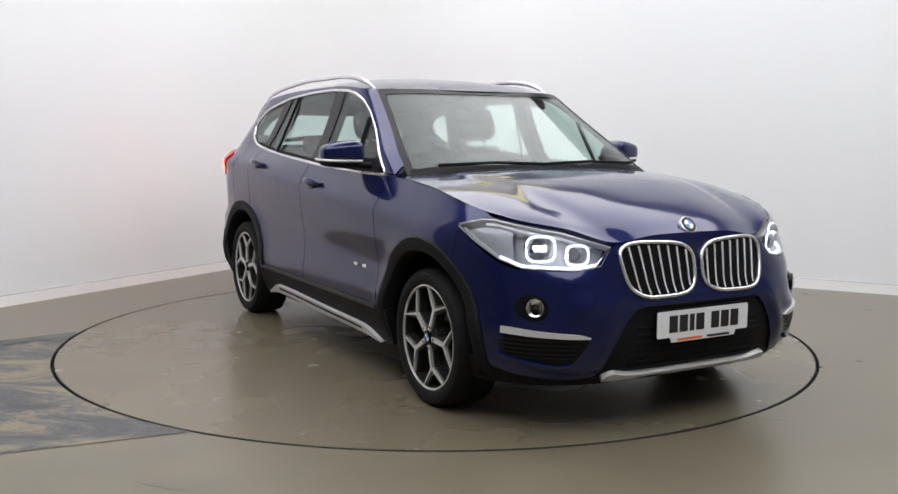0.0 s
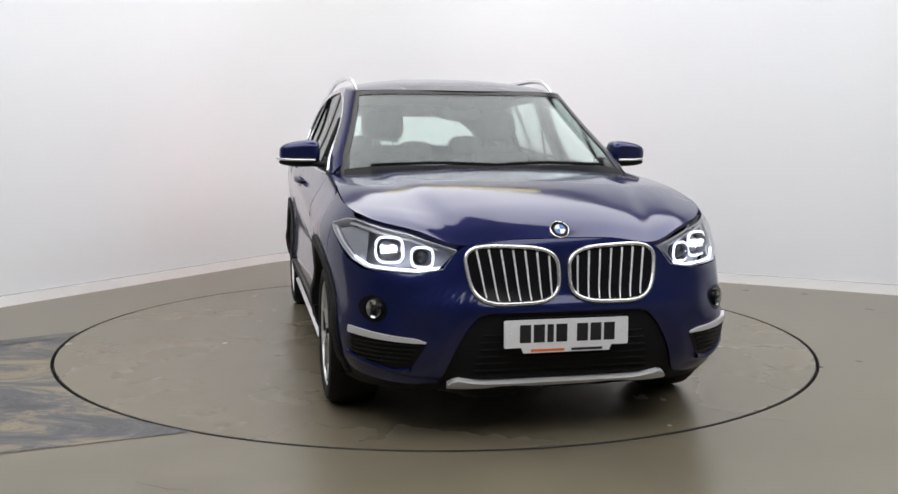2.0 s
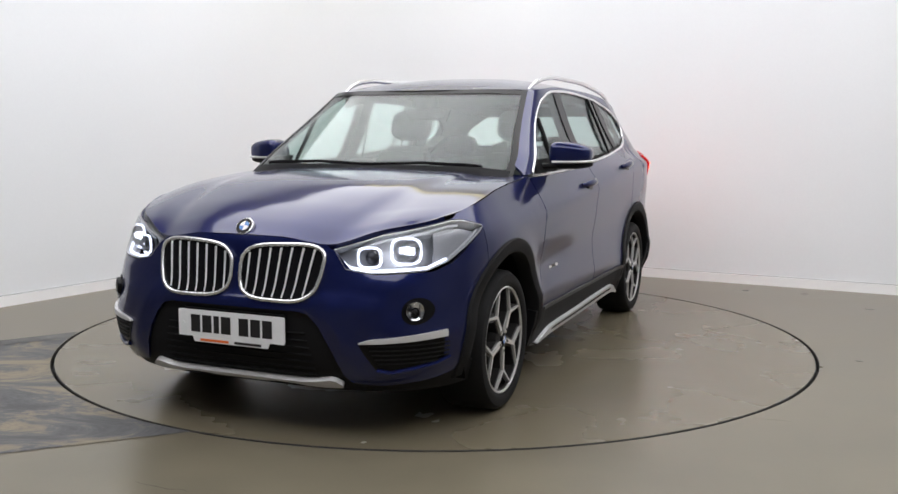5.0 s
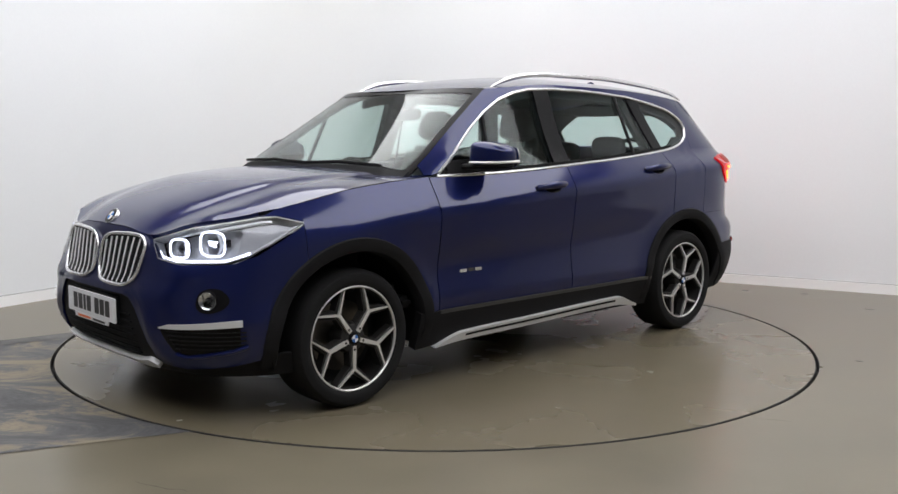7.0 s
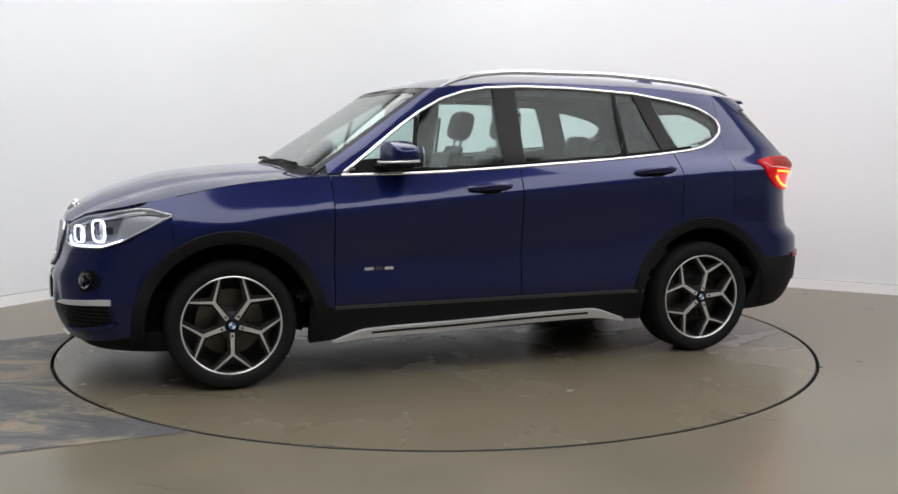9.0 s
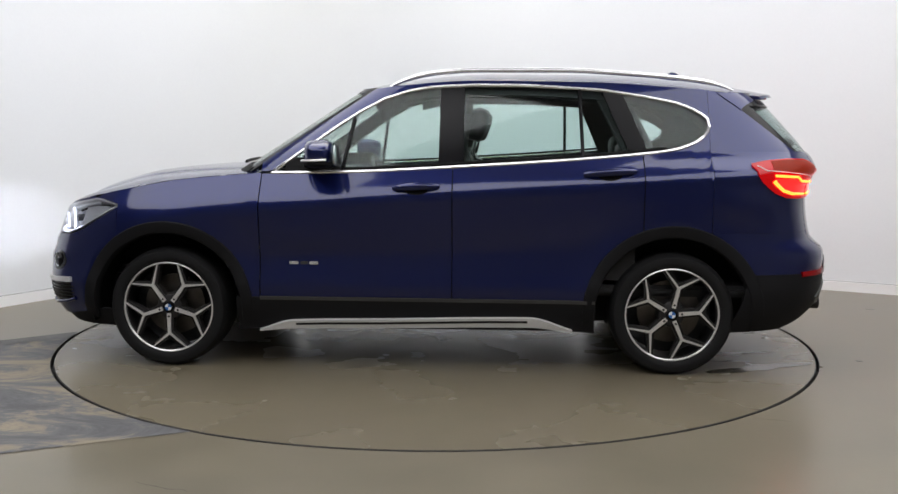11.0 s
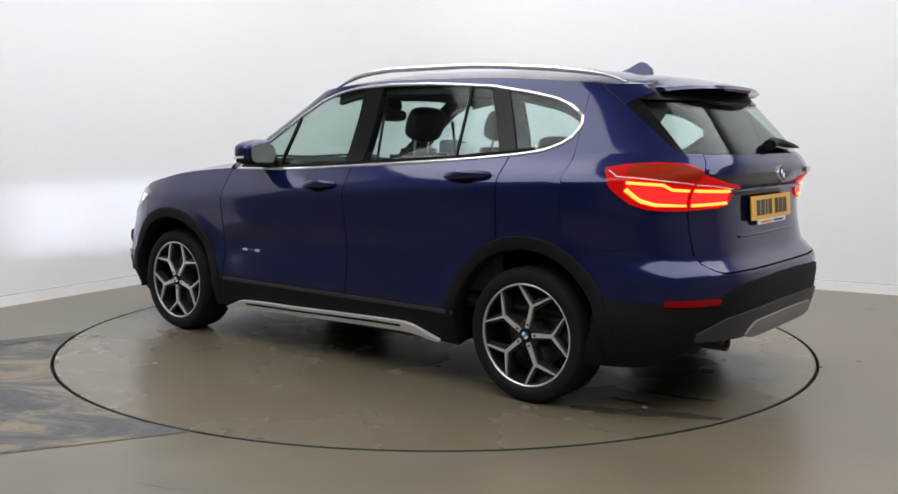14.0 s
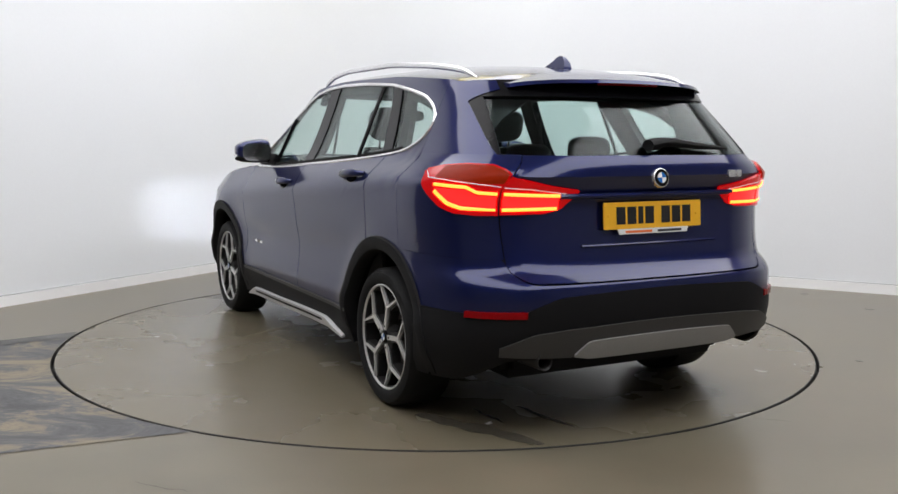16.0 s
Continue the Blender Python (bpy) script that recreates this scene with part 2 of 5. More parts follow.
def build_turntable():
    bm = bmesh.new()
    n = 128
    rows = []
    for r, z in ((RADIUS - 0.008, -0.04), (RADIUS - 0.008, -0.003), (RADIUS - 0.011, 0), (1.6, 0), (0.8, 0)):
        rows.append([bm.verts.new((r * math.cos(2 * math.pi * k / n), r * math.sin(2 * math.pi * k / n), z)) for k in range(n)])
    # side and bevel blackened like the well, so the gap reads as shade
    for i, (r0, r1) in enumerate(zip(rows, rows[1:])):
        for k in range(n):
            bm.faces.new((r0[(k + 1) % n], r1[(k + 1) % n], r1[k], r0[k])).material_index = 1 if i < 2 else 0
    bm.faces.new(rows[-1])
    bmesh.ops.recalc_face_normals(bm, faces=bm.faces)
    disc = part("turntable", bm, TABLE, None, extra=(GAP,))
    # black band added over the disc's side to deepen the gap's shade
    part("table_rim", lathe([(RADIUS - 0.03, -0.046), (RADIUS - 0.006, -0.046), (RADIUS - 0.006, -0.003), (RADIUS - 0.009, -0.003)], 128, axis="z"), GAP, disc, "black edge band that darkens the gap")
    return tagged(disc, "round grey-brown car turntable flush with the floor", "turntable")


DIFFUSER = material("diffuser_glow", (0.9, 0.9, 0.9), 0.6, glow=(0.985, 0.98, 1.0), strength=PANEL_GLOW)


WARM_DIFFUSER = material("warm_diffuser_glow", (0.9, 0.9, 0.8), 0.6, glow=(1.0, 0.88, 0.36), strength=PANEL_GLOW)


def ceiling_panel(name, cx, cy, w, d, turn, label, glow_mat=DIFFUSER):
    """A flat light box under the ceiling: a frame and a glowing diffuser."""
    root = tagged(new(name), label, "ceiling light", "studio ceiling lights")
    root.matrix_basis = pose(cx, cy, ROOM_H - 0.12, 0, 0, turn)
    frame_mat = SKIRT
    bm = bmesh.new()
    for lo, hi in (((-w / 2, -d / 2, 0), (w / 2, -d / 2 + 0.012, 0.12)), ((-w / 2, d / 2 - 0.012, 0), (w / 2, d / 2, 0.12)),
                   ((-w / 2, -d / 2 + 0.012, 0), (-w / 2 + 0.012, d / 2 - 0.012, 0.12)), ((w / 2 - 0.012, -d / 2 + 0.012, 0), (w / 2, d / 2 - 0.012, 0.12))):
        b2 = block(lo, hi)
        me = bpy.data.meshes.new("tmp")
        b2.to_mesh(me)
        b2.free()
        bm.from_mesh(me)
        bpy.data.meshes.remove(me)
    part("light_frame", bm, frame_mat, root, smooth=0)
    part("diffuser", block((-w / 2, -d / 2, -0.004), (w / 2, d / 2, -0.001)), glow_mat, root, smooth=0)


studio_floor = build_room()
turntable = build_turntable()
ROOM_TURN = math.degrees(math.atan2(DIR_R.y, DIR_R.x))
for i, j in ((0, 0), (0, 1), (0, 2), (1, 0), (2, 0), (1, 2), (2, 1), (2, 2)):
    at = CORNER + DIR_R * (1.95 + 2.725 * i) - DIR_L * (1.95 + 2.725 * j)
    ceiling_panel("ceiling_light", at.x, at.y, 2.72, 2.72, ROOM_TURN, "square white studio light box under the ceiling")
at = CORNER + DIR_R * 1.75 - DIR_L * 0.32
ceiling_panel("ceiling_light", at.x, at.y, 2.2, 0.30, ROOM_TURN, "narrow warm yellow strip light under the ceiling", WARM_DIFFUSER)
# ---------------------------------------------------------------- the car's surface
# Car space: x to the nose, y to its left, z up; the origin lies between the axles on the ground.
HALF = cubic([0.15, 0.22, 0.30, 0.38, 0.45, 0.52, 0.60, 0.75, 0.89, 0.928, 0.952, 1.0, 1.05, 1.10, 1.15, 1.20, 1.30, 1.40, 1.50, 1.56],
             [0.840, 0.855, 0.880, 0.895, 0.901, 0.889, 0.886, 0.900, 0.915, 0.918, 0.908, 0.884, 0.850, 0.820, 0.792, 0.768, 0.724, 0.686, 0.650, 0.610])
NOSE = cubic([0.15, 0.22, 0.30, 0.41, 0.545, 0.575, 0.62, 0.72, 0.81, 0.84, 0.90, 1.0, 1.1],
             [1.98, 2.08, 2.14, 2.165, 2.168, 2.163, 2.142, 2.122, 2.105, 2.09, 2.05, 1.97, 1.9])
TAIL = cubic([0.15, 0.25, 0.30, 0.40, 0.55, 0.60, 0.64, 0.675, 0.71, 0.97, 1.04, 1.08, 1.13, 1.165, 1.30, 1.44, 1.48, 1.56],
             [-2.05, -2.14, -2.17, -2.21, -2.235, -2.236, -2.230, -2.200, -2.160, -2.120, -2.145, -2.178, -2.165, -2.14, -2.03, -1.90, -1.85, -1.75])
AXLE = 1.335
HUB_Z = 0.318
HUB_Y = 0.885
CUT = 0.445          # radius of the painted arch edge


def screen_x(z):
    return 1.0 - (z - 1.07) * 1.5


def ends(z, upper):
    """The outline at one height: half width, nose, start of its corner, tail, start of its corner, powers."""
    if upper:
        f = screen_x(z)
        return HALF(z), f, f - 0.30, TAIL(z), TAIL(z) + 0.70, (2.2, 5.0)
    k = 3.6 - 0.9 * min(1.0, max(0.0, (z - 0.58) / 0.22))
    return HALF(z), NOSE(z), 1.30, TAIL(z), TAIL(z) + 0.70, (k, k)


def half_at(x, z):
    """Half width with the shoulder crease rising towards the tail."""
    k = min(1.0, max(0.0, (1.15 - z) / 0.10)) * min(1.0, max(0.0, (z - 0.5) / 0.2))
    h = z + 0.074 * max(-1.5, min(1.5, x)) * k
    soft = (0.25 + 0.75 * min(1.0, max(0.0, (x - 0.5) / 0.5))) * k
    w = HALF(h)
    if soft > 0:
        w += soft * ((HALF(h - 0.045) + 2 * HALF(h - 0.02) + 2 * HALF(h + 0.02) + HALF(h + 0.045)) / 6 - w)
    if x < -0.6 and z > 0.85:
        w -= 0.016 * min(1.0, (-0.6 - x) / 0.8) * hump(z, 1.03, 0.09)
    return w + relief(x, z)


def hump(v, centre, width):
    return math.exp(-((v - centre) / width) ** 2)


def relief(x, z):
    """Pressed shapes of the flank: a scoop low in the doors, a soft swelling above it, flared wheel arches."""
    if z > 1.05 or z < 0.30:
        return 0.0
    doors = 1 / (1 + math.exp((abs(x + 0.05) - 0.78) / 0.07))
    doors *= 0.30 + 0.70 / (1 + math.exp((0.42 - x) / 0.08))
    rise = 0.030 * -x
    d = doors * (0.007 * hump(z, 0.765 + rise, 0.06) - 0.015 * hump(z, 0.635 + rise, 0.055) + 0.004 * hump(z, 0.50, 0.05))
    for c in (AXLE, -AXLE):
        d += 0.010 * hump(math.hypot(x - c, z - HUB_Z), 0.45, 0.07)
    d += 0.004 * hump(z, 0.925 - 0.074 * x, 0.030) * min(1.0, max(0.0, (1.45 - x) / 0.4))
    return d * min(1.0, (1.05 - z) / 0.04)


def on_x(x, z, upper=False):
    w, f, xf, b, xb, (p, q) = ends(z, upper)
    w = half_at(x, z)
    if x > xf:
        k = min(1.0, (x - xf) / (f - xf))
        y = w * (1 - k ** p) ** (1 / q)
    elif x < xb:
        k = min(1.0, (xb - x) / (xb - b))
        y = w * (1 - k ** 3.5) ** (1 / 3.5)
    else:
        y = w
    return Vector((x, y, z))


def nose_relief(y, z):
    """Pressed shapes of the front bumper: a lip over the black centre, slanted pillars, lamp hollows, cheeks."""
    if z > 0.80 or z < 0.20:
        return 0.0
    d = 0.010 * hump(z, 0.557, 0.013) / (1 + math.exp((y - 0.42) / 0.03))
    d += 0.015 * hump(y, 0.475 + 0.36 * (0.50 - z), 0.040) * hump(z, 0.41, 0.12)
    d -= 0.020 * hump(y, 0.70, 0.065) * hump(z, 0.560, 0.045)
    d += 0.010 * hump(z, 0.655, 0.025) * hump(y, 0.62, 0.12)
    return d


def upper_x(x, z):
    return on_x(x, z, True)


def on_u(u, z, upper=False):
    """Round the car: 0 nose, 1 to 2 the flank, 3 tail; negative on the other side."""
    w, f, xf, b, xb, (p, q) = ends(z, upper)
    s, u = (-1 if u < 0 else 1), abs(u)
    if u > 3:
        s, u = -s, 6 - u
    if u <= 1:
        a = u * math.pi / 2
        x = xf + (f - xf) * max(0.0, math.cos(a)) ** (2 / p)
        y = half_at(x, z) * math.sin(a) ** (2 / q)
        if not upper:
            x += nose_relief(y, z)
    elif u <= 2:
        x = xf + (xb - xf) * (u - 1)
        y = half_at(x, z)
    else:
        a = (u - 2) * math.pi / 2
        x = xb + (b - xb) * math.sin(a) ** (2 / 3.5)
        y = half_at(x, z) * max(0.0, math.cos(a)) ** (2 / 3.5)
    return Vector((x, s * y, z))


def upper_u(u, z):
    return on_u(u, z, True)


def u_of(kind, v, z, rear=False, upper=False):
    w, f, xf, b, xb, (p, q) = ends(z, upper)
    if kind == "y":
        k = min(1.0, abs(v) / half_at(-2.0 if rear else 2.0, z))
        return 2 + math.acos(k ** 1.75) * 2 / math.pi if rear else math.asin(k ** (q / 2)) * 2 / math.pi
    if v > xf:
        return math.acos(min(1.0, (v - xf) / (f - xf)) ** (p / 2)) * 2 / math.pi
    if v < xb:
        return 2 + math.asin(min(1.0, (xb - v) / (xb - b)) ** 1.75) * 2 / math.pi
    return 1 + (xf - v) / (xf - xb)


def track(rows, rear=False, smooth=False):
    """A height curve round the car from rows (axis, value, z)."""
    us = [u_of(k, v, z, rear) for k, v, z in rows]
    f = (cubic if smooth else linear)(us, [z for _, _, z in rows])
    return lambda u: f(6 - abs(u) if abs(u) > 3 else abs(u))


def spread(a, b, step):
    n = max(2, int(abs(b - a) / step + 0.5))
    return [a + (b - a) * i / n for i in range(n + 1)]


def arch(x, centre, r=CUT):
    d = r * r - (x - centre) ** 2
    return HUB_Z + math.sqrt(d) if d > 0 else 0.0


HOOD_EDGE = track([("y", 0, 0.835), ("y", 0.2, 0.832), ("y", 0.42, 0.806), ("y", 0.6, 0.855), ("y", 0.79, 0.899), ("x", 1.70, 0.922),
                   ("x", 1.5, 0.964), ("x", 1.3, 1.000)], smooth=True)
HOOD_SIDE = cubic([0.74, 1.0, 1.3, 1.5, 1.70, 1.83], [1.048, 1.030, 1.000, 0.964, 0.922, 0.899])
LAMP_TOP = track([("y", 0.43, 0.790), ("y", 0.6, 0.846), ("y", 0.79, 0.893), ("x", 1.70, 0.893), ("x", 1.594, 0.866)])
LAMP_LOW = track([("y", 0.43, 0.784), ("y", 0.485, 0.712), ("y", 0.58, 0.697), ("y", 0.765, 0.704), ("x", 1.83, 0.735), ("x", 1.594, 0.860)])
BELT = cubic([0.80, 0.38, -0.27, -1.209, -1.35, -1.44, -1.50, -1.524], [1.042, 1.050, 1.084, 1.155, 1.176, 1.206, 1.246, 1.297])
DLO_TOP = linear(*zip(*[(0.80, 1.045), (0.753, 1.055), (0.627, 1.150), (0.443, 1.284), (0.32, 1.365), (0.193, 1.433), (0.06, 1.475), (-0.065, 1.497), (-0.295, 1.508), (-0.6, 1.505),
                        (-0.972, 1.482), (-1.20, 1.447), (-1.36, 1.415), (-1.43, 1.388), (-1.48, 1.361), (-1.51, 1.335), (-1.524, 1.300)]))
CANT = cubic([0.30, 0.20, -0.30, -0.90, -1.40, -1.70, -1.90], [1.485, 1.497, 1.535, 1.528, 1.497, 1.470, 1.452])
CROWN = cubic([0.38, 0.30, 0.2, 0.0, -0.4, -0.9, -1.4, -1.75, -1.95], [1.492, 1.515, 1.540, 1.571, 1.599, 1.596, 1.568, 1.520, 1.478])
U_TIP = u_of("x", 1.60, 0.86)
U_LAMP_IN = u_of("y", 0.43, 0.787)
U_GATE = 2.57


def u_glass(z):
    """The rear window's side edge."""
    return 2.455 - 0.080 * min(1.0, max(0.0, (z - 1.165) / 0.28))


def u_fin(z):
    """The painted corner's edge beside the black fin."""
    return 2.442 - 0.175 * min(1.0, max(0.0, (z - 1.165) / 0.28)) ** 0.8


def glass_band(a, b):
    """Across the tail between two edges of u(z): c runs from 0 to 1."""
    return lambda c, z: upper_u(a(z) + (b(z) - a(z)) * c, z)


def bumper_top(u):
    a = abs(u)
    return HOOD_EDGE(a) - 0.004 if a < U_LAMP_IN else LAMP_LOW(a) - 0.004


GRILLE_TOP = track([("y", 0, 0.546), ("y", 0.31, 0.546), ("y", 0.355, 0.534), ("y", 0.39, 0.500), ("y", 0.490, 0.290), ("y", 0.515, 0.258), ("y", 0.62, 0.244), ("x", 1.90, 0.262), ("x", 1.7, 0.300)])


def bumper_bottom(u):
    p = on_u(u, 0.4)
    return max(GRILLE_TOP(u), arch(p.x, AXLE))


car = tagged(new("car"), "dark blue compact sport utility car with headlights on", "car")


def both(name, fn, cols, bot, top, nz, mat, off=0.0, thick=0.012, label="", inner=None, parent=None):
    """The same panel on both flanks."""
    out = []
    for s in (1, -1):
        out.append(part(name, shell(fn, cols, bot, top, nz, off, thick, side=s), mat, parent or car, label, extra=(inner or mat,)))
    return out


def build_body():
    def nose(c, z):
        return on_u(c * u_of("x", 1.601, min(z, 0.9)), z)
    u45 = u_of("x", 1.601, 0.45)
    part("front_bumper", shell(nose, spread(-1, 1, 0.03), lambda c: max(GRILLE_TOP(c * u45), arch(nose(c, 0.55).x, AXLE)), lambda c: bumper_top(c * U_TIP), 14), PAINT, car, extra=(TRIM,))
    low = lambda u: 0.20
    part("lower_bumper", shell(on_u, spread(-0.86, 0.86, 0.03), low, lambda u: GRILLE_TOP(u) - 0.003, 10, off=-0.012), TRIM, car, "black plastic lower bumper with a wide grille", extra=(TRIM,))
    # fender: behind the lamp and the strip above it
    xs = spread(1.598, 0.832, 0.03)
    both("fender", on_x, xs, lambda x: max(0.36, arch(x, AXLE)), lambda x: HOOD_SIDE(x) - 0.003, 12, PAINT, inner=TRIM)
    both("fender_nose", on_u, spread(u_of("y", 0.60, 0.85), U_TIP, 0.02), lambda u: LAMP_TOP(u) + 0.004, lambda u: HOOD_EDGE(u) - 0.003, 3, PAINT, inner=TRIM)
    # doors
    both("front_door", on_x, spread(0.826, -0.185, 0.03), lambda x: 0.39, lambda x: BELT(x) - 0.006, 20, PAINT, inner=CABIN)
    both("rear_door", on_x, spread(-0.191, -1.172, 0.03), lambda x: max(0.39, arch(x, -AXLE)), lambda x: BELT(x) - 0.006, 20, PAINT, inner=CABIN)
    both("quarter_panel", on_x, spread(-1.178, -1.522, 0.02), lambda x: arch(x, -AXLE), lambda x: BELT(x) - 0.006, 14, PAINT, inner=CABIN)
    def corner(c, z):
        u0 = u_of("x", -1.524, z, upper=True)
        return upper_u(u0 + (U_GATE - u0) * c, z)

    def pillar(c, z):
        u0 = u_of("x", -1.524, z, upper=True)
        return upper_u(u0 + (u_fin(z) - u0) * c, z)
    both("rear_corner", corner, spread(0, 1, 0.03), lambda c: max(0.75, arch(corner(c, 0.8).x, -AXLE)), lambda c: 1.166, 20, PAINT, inner=CABIN)
    both("rear_roof_pillar", pillar, spread(0, 1, 0.04), lambda c: 1.166, lambda c: CANT(pillar(c, 1.46).x), 14, PAINT, inner=CABIN)
    # bumper
    def rb(u):
        return max(0.545, arch(on_u(u, 0.6).x, -AXLE))
    ur = u_of("x", -1.56, 0.6)
    top_black = track([("x", -1.50, 0.535), ("y", 0.66, 0.540), ("y", 0.50, 0.605), ("y", 0.0, 0.622)], rear=True)
    low_black = track([("x", -1.50, 0.225), ("x", -1.9, 0.245), ("y", 0.76, 0.285), ("y", 0.68, 0.350), ("y", 0.0, 0.37)], rear=True)
    def gate_low(u):
        """The tailgate's lower edge, turned up at its rounded corners."""
        k = min(1.0, max(0.0, (abs(3 - u) - (3 - U_GATE) + 0.13) / 0.13))
        return 0.660 + 0.095 * (1 - math.sqrt(max(0.0, 1 - k ** 2.2)))
    part("rear_bumper", shell(on_u, spread(ur, 6 - ur, 0.015), lambda u: max(top_black(u) - 0.01, rb(u) - 0.02), lambda u: 0.7492 if abs(3 - u) > 3 - U_GATE else gate_low(u) - 0.007, 10), PAINT, car, extra=(TRIM,))
    ub = u_of("x", -1.70, 0.45)
    part("rear_lower_bumper", shell(on_u, spread(ub, 6 - ub, 0.03), low_black, top_black, 10, off=0.006), TRIM, car, "black plastic lower rear bumper", extra=(TRIM,))
    part("tailgate", shell(on_u, spread(U_GATE + 0.006, 6 - U_GATE - 0.006, 0.015), gate_low, lambda u: 1.163, 18), PAINT, car, extra=(CABIN,))
    # roof sides and pillars
    def cant(x):
        edge = 1.07 + (0.875 - x) / 1.5
        return min(edge, CANT(x)) if x > 0.15 else CANT(x)
    both("roof_side", upper_x, spread(0.84, -1.522, 0.02), lambda x: DLO_TOP(x) + 0.004, cant, 6, PAINT, inner=CABIN)
    # roof
    def roof(w, r):
        x0, x1 = 0.368 - 0.150 * abs(w) ** 3, -1.74 + 0.10 * abs(w) ** 3
        x = x0 + (x1 - x0) * r
        zr = CANT(x)
        y = upper_x(min(x, 0.26), zr).y
        zc = CROWN(x)
        return Vector((x, w * y, zc - (zc - zr) * abs(w) ** 2.6))
    bm = bmesh.new()
    rows = [[roof(w, r) for w in [k / 20 for k in range(-20, 21)]] for r in [k / 50 for k in range(51)]]
    sheet(bm, rows)
    lower = [[p - Vector((0, 0, 0.035)) for p in r] for r in rows]
    for f in bm.faces:
        f.material_index = 0
    n0 = len(bm.faces)
    sheet(bm, lower, flip=True)
    bm.faces.ensure_lookup_table()
    for f in bm.faces[n0:]:
        f.material_index = 1
    part("roof", bm, PAINT, car, extra=(CABIN,))

    # hood
    g = cubic([0, 0.08, 0.22, 0.5, 0.89, 1.0], [0, 0.245, 0.525, 0.85, 0.99, 1.0])

    ul1 = u_of("y", 0.80, 0.86)
    SIDE_LEAD = on_u(ul1, HOOD_EDGE(ul1))

    def hood(w, r):
        aw = abs(w)
        ul = u_of("y", 0.80 * aw, 0.86)
        zl = HOOD_EDGE(ul)
        e = on_u(ul, zl)
        xb, zb = 1.0 - 0.20 * aw ** 2.5, 1.076 - 0.030 * aw ** 2
        x = e.x + (xb - e.x) * r
        z = zl + (zb - zl) * g(r)
        x1 = SIDE_LEAD.x + (0.80 - SIDE_LEAD.x) * r
        z1 = SIDE_LEAD.z + (1.046 - SIDE_LEAD.z) * g(r)
        z += (HOOD_SIDE(x1) - z1) * aw ** 4
        yb = aw * (on_x(x1, HOOD_SIDE(x1)).y - 0.003)
        crease = 1 / (1 + math.exp(-(aw - (0.50 + 0.22 * r)) / 0.022))
        z -= 0.016 * crease * min(1, r * 5) * (1 - r * 0.5) * (1 - min(1, max(0, (aw - 0.7) / 0.3)))
        return Vector((x, math.copysign(yb, w), z))
    bm = bmesh.new()
    rows = [[hood(w, r) for w in [k / 40 for k in range(-40, 41)]] for r in [(k / 46) ** 1.4 for k in range(47)]]
    sheet(bm, rows)
    edge = rows[0]
    sheet(bm, [[p - Vector((0.012, 0, 0.02)) for p in edge], edge])
    bmesh.ops.recalc_face_normals(bm, faces=bm.faces)
    part("bonnet", bm, PAINT, car)
    # glass
    uw = 0.60
    part("windscreen", shell(upper_u, spread(-uw, uw, 0.03), lambda u: 1.072 - 0.03 * (abs(u) / uw) ** 2, lambda u: 1.497 - 0.01 * (abs(u) / uw) ** 3, 14, off=-0.004, thick=0.005), SCREEN, car, "clear windscreen glass", extra=(SCREEN,))
    part("rear_window", shell(glass_band(lambda z: u_glass(z), lambda z: 6 - u_glass(z)), spread(0, 1, 0.03), lambda u: 1.168, lambda u: 1.45, 10, off=-0.006, thick=0.005), GLASS, car, "tinted rear window glass", extra=(GLASS,))
    both("window_fin", glass_band(lambda z: u_fin(z) + 0.002, lambda z: u_glass(z) + 0.012), spread(0, 1, 0.1), lambda u: 1.166, lambda u: 1.452, 8, GLOSS_BLACK, inner=CABIN, label="gloss black fin beside the rear window")
    for name, x0, x1 in (("front_door_glass", 0.75, -0.125), ("rear_door_glass", -0.225, -1.04), ("quarter_glass", -1.046, -1.515)):
        both(name, upper_x, spread(x0, x1, 0.03), lambda x: BELT(x) + 0.004, lambda x: DLO_TOP(x) - 0.004, 8, GLASS, off=-0.008, thick=0.004, label="tinted side window glass")
    both("centre_pillar", upper_x, spread(-0.11, -0.24, 0.02), lambda x: BELT(x), lambda x: DLO_TOP(x), 8, GLOSS_BLACK, off=-0.004, thick=0.05, inner=CABIN, label="gloss black door pillar")
    def slant(c, z):
        return upper_x(-0.965 - 0.15 * (1.49 - z) / 0.35 - 0.10 * c, z)
    both("rear_pillar", slant, spread(0, 1, 0.25), lambda c: 1.145, lambda c: 1.478 - 0.02 * c, 8, GLOSS_BLACK, off=-0.003, thick=0.03, inner=CABIN, label="gloss black slanted window pillar")


build_body()


# ---------------------------------------------------------------- wheels
CAP_BLUE = material("cap_blue", (0.02, 0.12, 0.40), 0.3, grain=0.05)
CAP_WHITE = material("cap_white", (0.75, 0.75, 0.77), 0.3, grain=0.05)


